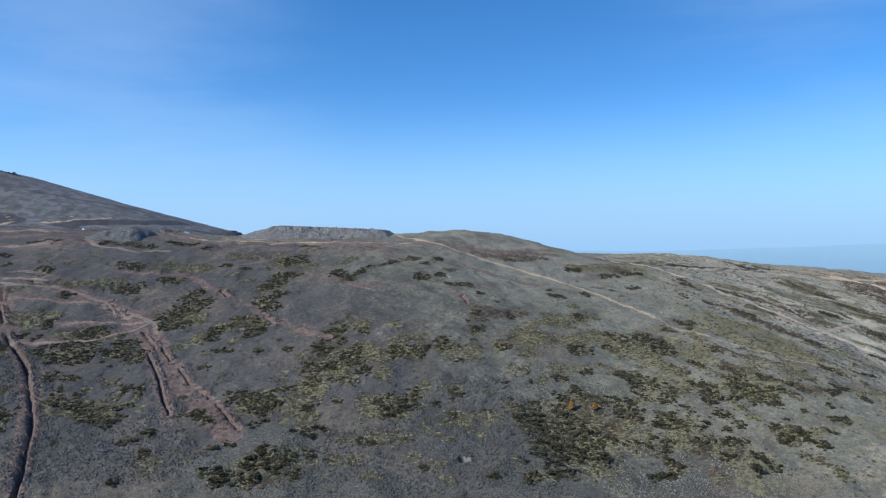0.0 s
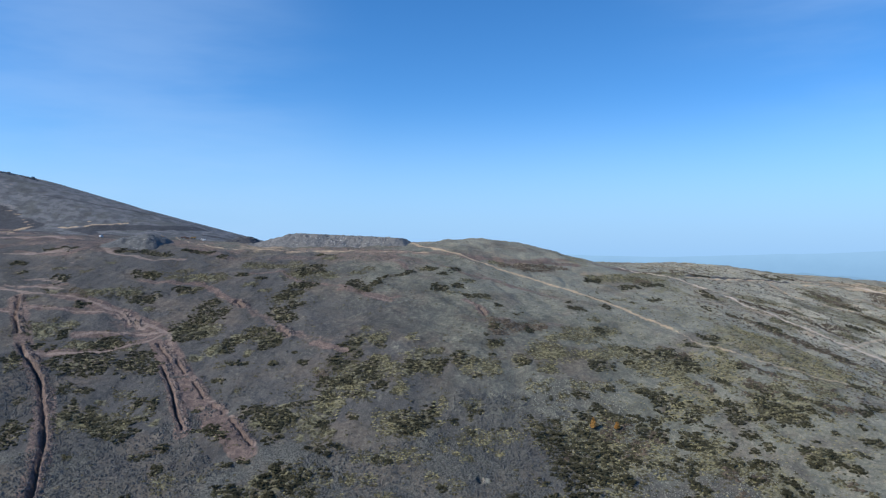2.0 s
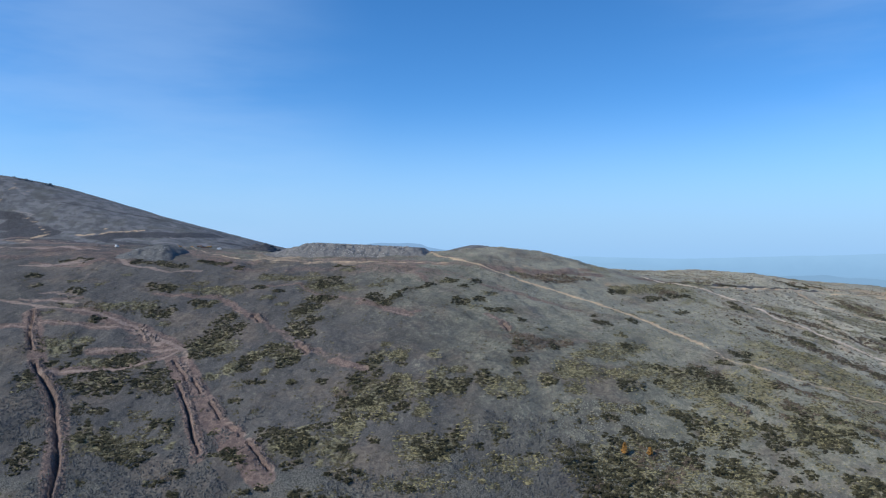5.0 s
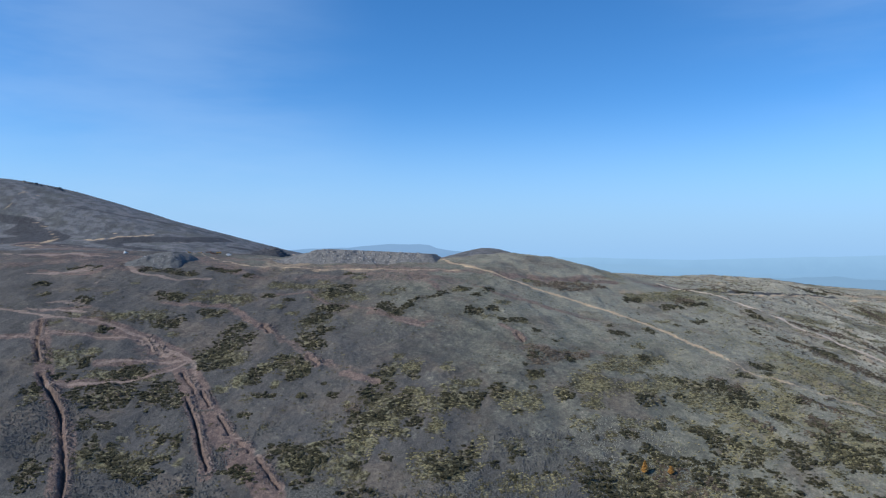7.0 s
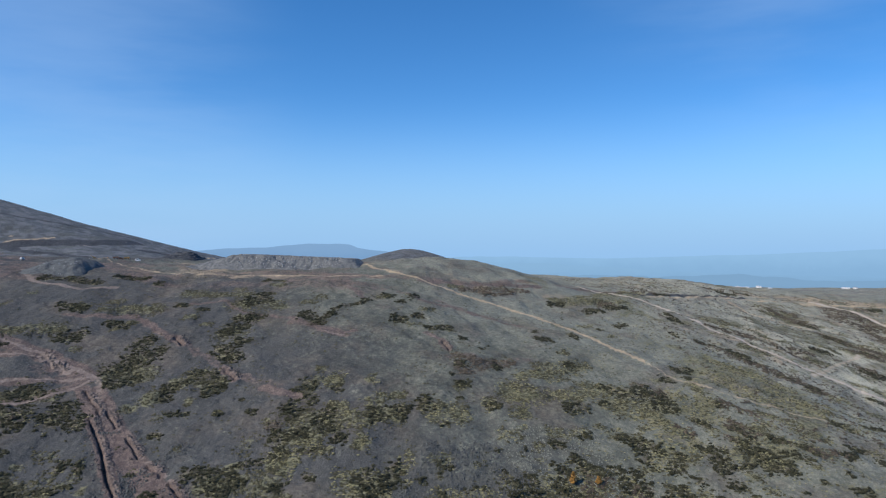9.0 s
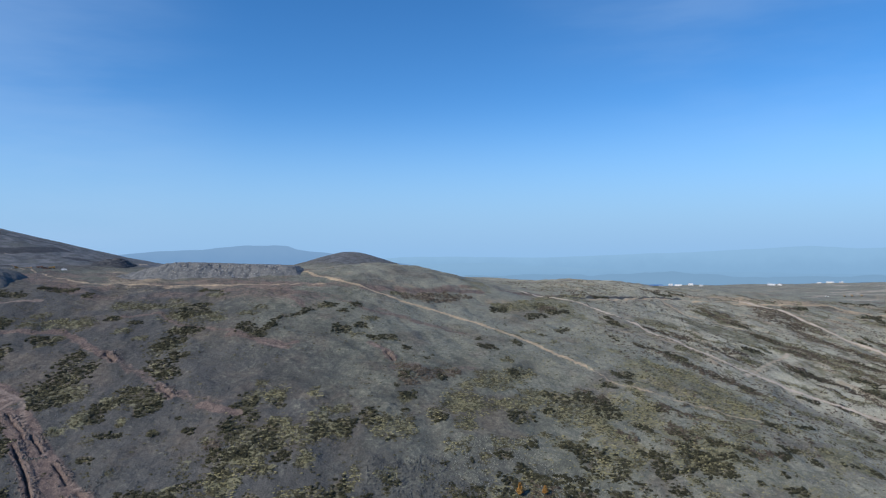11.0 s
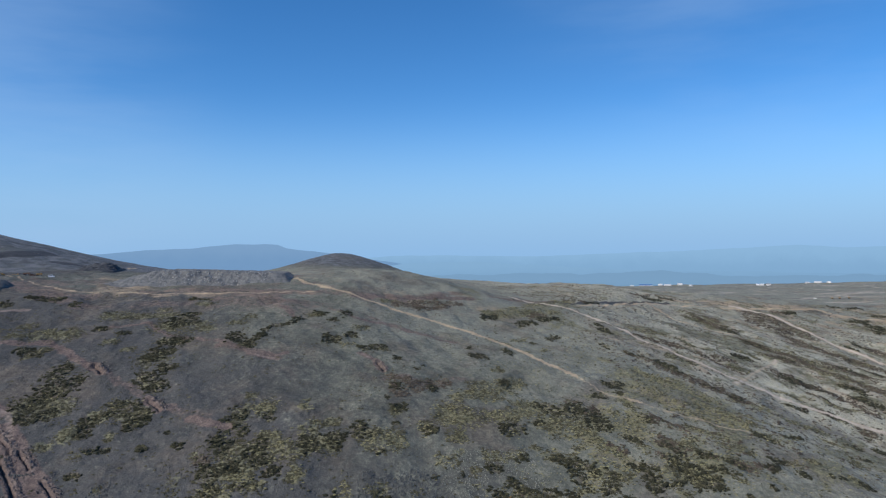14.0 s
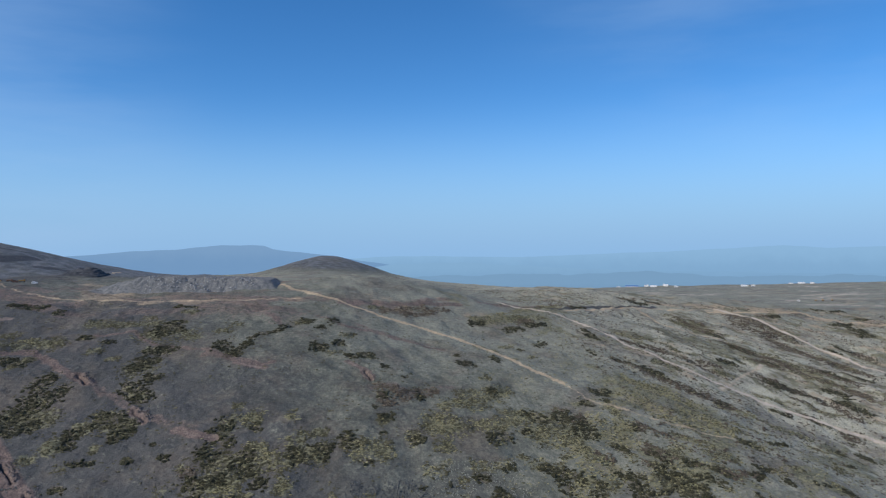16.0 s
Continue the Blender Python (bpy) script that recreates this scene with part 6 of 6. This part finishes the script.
def van(x, y, turn, paint, label):
    root = tagged(new("van"), label, "van", "vehicles on the plateau")
    body = part("body", *joined([block(4.6, 1.9, 1.0, 0, 0, 0.4, 0.14), block(3.3, 1.8, 0.9, -0.5, 0, 1.35, 0.2, 0.88)]), paint, root)
    part("side_window", *block(2.7, 0.04, 0.5, -0.4, -0.86, 1.5, 0.01), PANE, body)
    part("side_window", *block(2.7, 0.04, 0.5, -0.4, 0.86, 1.5, 0.01), PANE, body)
    for wx in (1.5, -1.5):
        for wy in (-0.85, 0.85):
            part("wheel", *wheel(wx, wy, 0.36, 0.22), RUBBER, root)
    set_down(root, x, y, turn, 0.85)


def excavator(x, y, turn, label):
    root = tagged(new("excavator"), label, "excavator", "vehicles on the plateau")
    for wy in (-1.0, 1.0):
        part("track", *block(3.6, 0.55, 0.8, 0, wy, 0, 0.2), RUBBER, root)
    part("house", *block(3.0, 2.3, 1.2, -0.4, 0, 0.85, 0.12), YELLOW, root)
    part("cab", *block(1.2, 1.0, 1.5, 0.5, -0.6, 1.2, 0.1, 0.9), YELLOW, root)
    v, f = block(3.6, 0.35, 0.45, 1.8, 0, 0, 0.06)
    v = v @ np.array(Matrix.Rotation(radians(-35), 3, "Y")).T + (0.6, 0.2, 1.7)
    boom = part("boom", v, f, YELLOW, root)
    part("bucket", *block(0.8, 1.0, 0.7, 4.0, 0.2, 0.3, 0.1, 0.7), STEEL, boom)
    set_down(root, x, y, turn, 0.8)


dump_truck(-247.5, 617.5, 5, YELLOW, "small yellow dump truck parked in the row of vehicles")
van(-235.8, 617.6, 10, BROWN, "rust-brown van parked in the row of vehicles")
van(-222.0, 616.0, 6, WHITE, "white van parked beside the plateau track")
dump_truck(-231.0, 617.0, 8, YELLOW, "yellow dump truck parked beside the plateau track")
dump_truck(-240.0, 618.0, 3, BROWN, "rust-brown dump truck parked beside the plateau track")
excavator(-256.0, 616.0, 200, "small yellow excavator standing beside the track")
van(-283.0, 561.0, 84, WHITE, "white van parked behind the rock mound")


def shed(x, y, turn, w, d, h, roof, label, windows=4):
    """A plain works building: walls, a ridged roof, a door and a row of windows."""
    root = tagged(new("works_building"), label, "building", "works buildings on the plain")
    wall = part("wall", *block(w, d, h, 0, 0, -1.5, 0.1), WHITE, root)
    v = np.array([(sx * (w / 2 + 0.4), sy * (d / 2 + 0.4), h - 1.5) for sx in (-1, 1) for sy in (-1, 1)] + [(-w / 2 - 0.4, 0, h - 1.5 + d * 0.2), (w / 2 + 0.4, 0, h - 1.5 + d * 0.2)])
    f = np.array([[0, 2, 5], [0, 5, 4], [1, 4, 5], [1, 5, 3], [0, 4, 1], [2, 3, 5], [0, 1, 3], [0, 3, 2]])
    part("roof", v, f, roof, root)
    part("door", *block(1.6, 0.12, 2.3, -w * 0.38, -d / 2 - 0.05, -0.2, 0.02), STEEL, wall)
    for k in range(windows):
        part("window", *block(1.4, 0.1, 1.1, -w * 0.25 + k * w * 0.6 / max(1, windows - 1), -d / 2 - 0.04, 0.9, 0.02), PANE, wall)
    root.matrix_basis = pose(x, y, float(surface(x, y)) + 0.9, 0, 0, turn) @ Matrix.Diagonal((1, 1, 0.62, 1))


for x, y, turn, w, d, h, roof, text in [
    (954, 2232, -24, 12, 10, 5.2, WHITE, "small white works building on the plain"),
    (992, 2212, -24, 40, 22, 6.4, BLUE, "long works building with a blue sheet roof"),
    (1017, 2160, -26, 13, 12, 6.4, WHITE, "small white works building on the plain"),
    (1021, 2118, -26, 20, 12, 5.8, WHITE, "low white works building on the plain"),
    (1062, 2118, -26, 15, 12, 7.6, WHITE, "tall white works building on the plain"),
    (1073, 2072, -27, 11, 8, 4.6, WHITE, "white works cabin on the plain"),
    (1211, 1928, -34, 20, 12, 5.2, WHITE, "white works building beside a pale yard"),
    (1226, 1910, -34, 11, 12, 6.4, STEEL, "white shed with a grey steel roof"),
    (1470, 2077, -37, 13, 10, 4.6, WHITE, "white works cabin far out on the plain"),
    (1483, 2045, -38, 20, 10, 5.2, WHITE, "white works building far out on the plain"),
    (1496, 2012, -39, 11, 10, 5.2, WHITE, "white works cabin far out on the plain"),
]:
    shed(x, y, turn, w, d, h, roof, text)
for x, y, turn in ((696, 959, 30), (706, 957, 160), (718, 953, 75)):
    excavator(x, y, turn, "dull yellow excavator working on the pale plain")
van(673, 965, -40, WHITE, "white van on the pale plain")
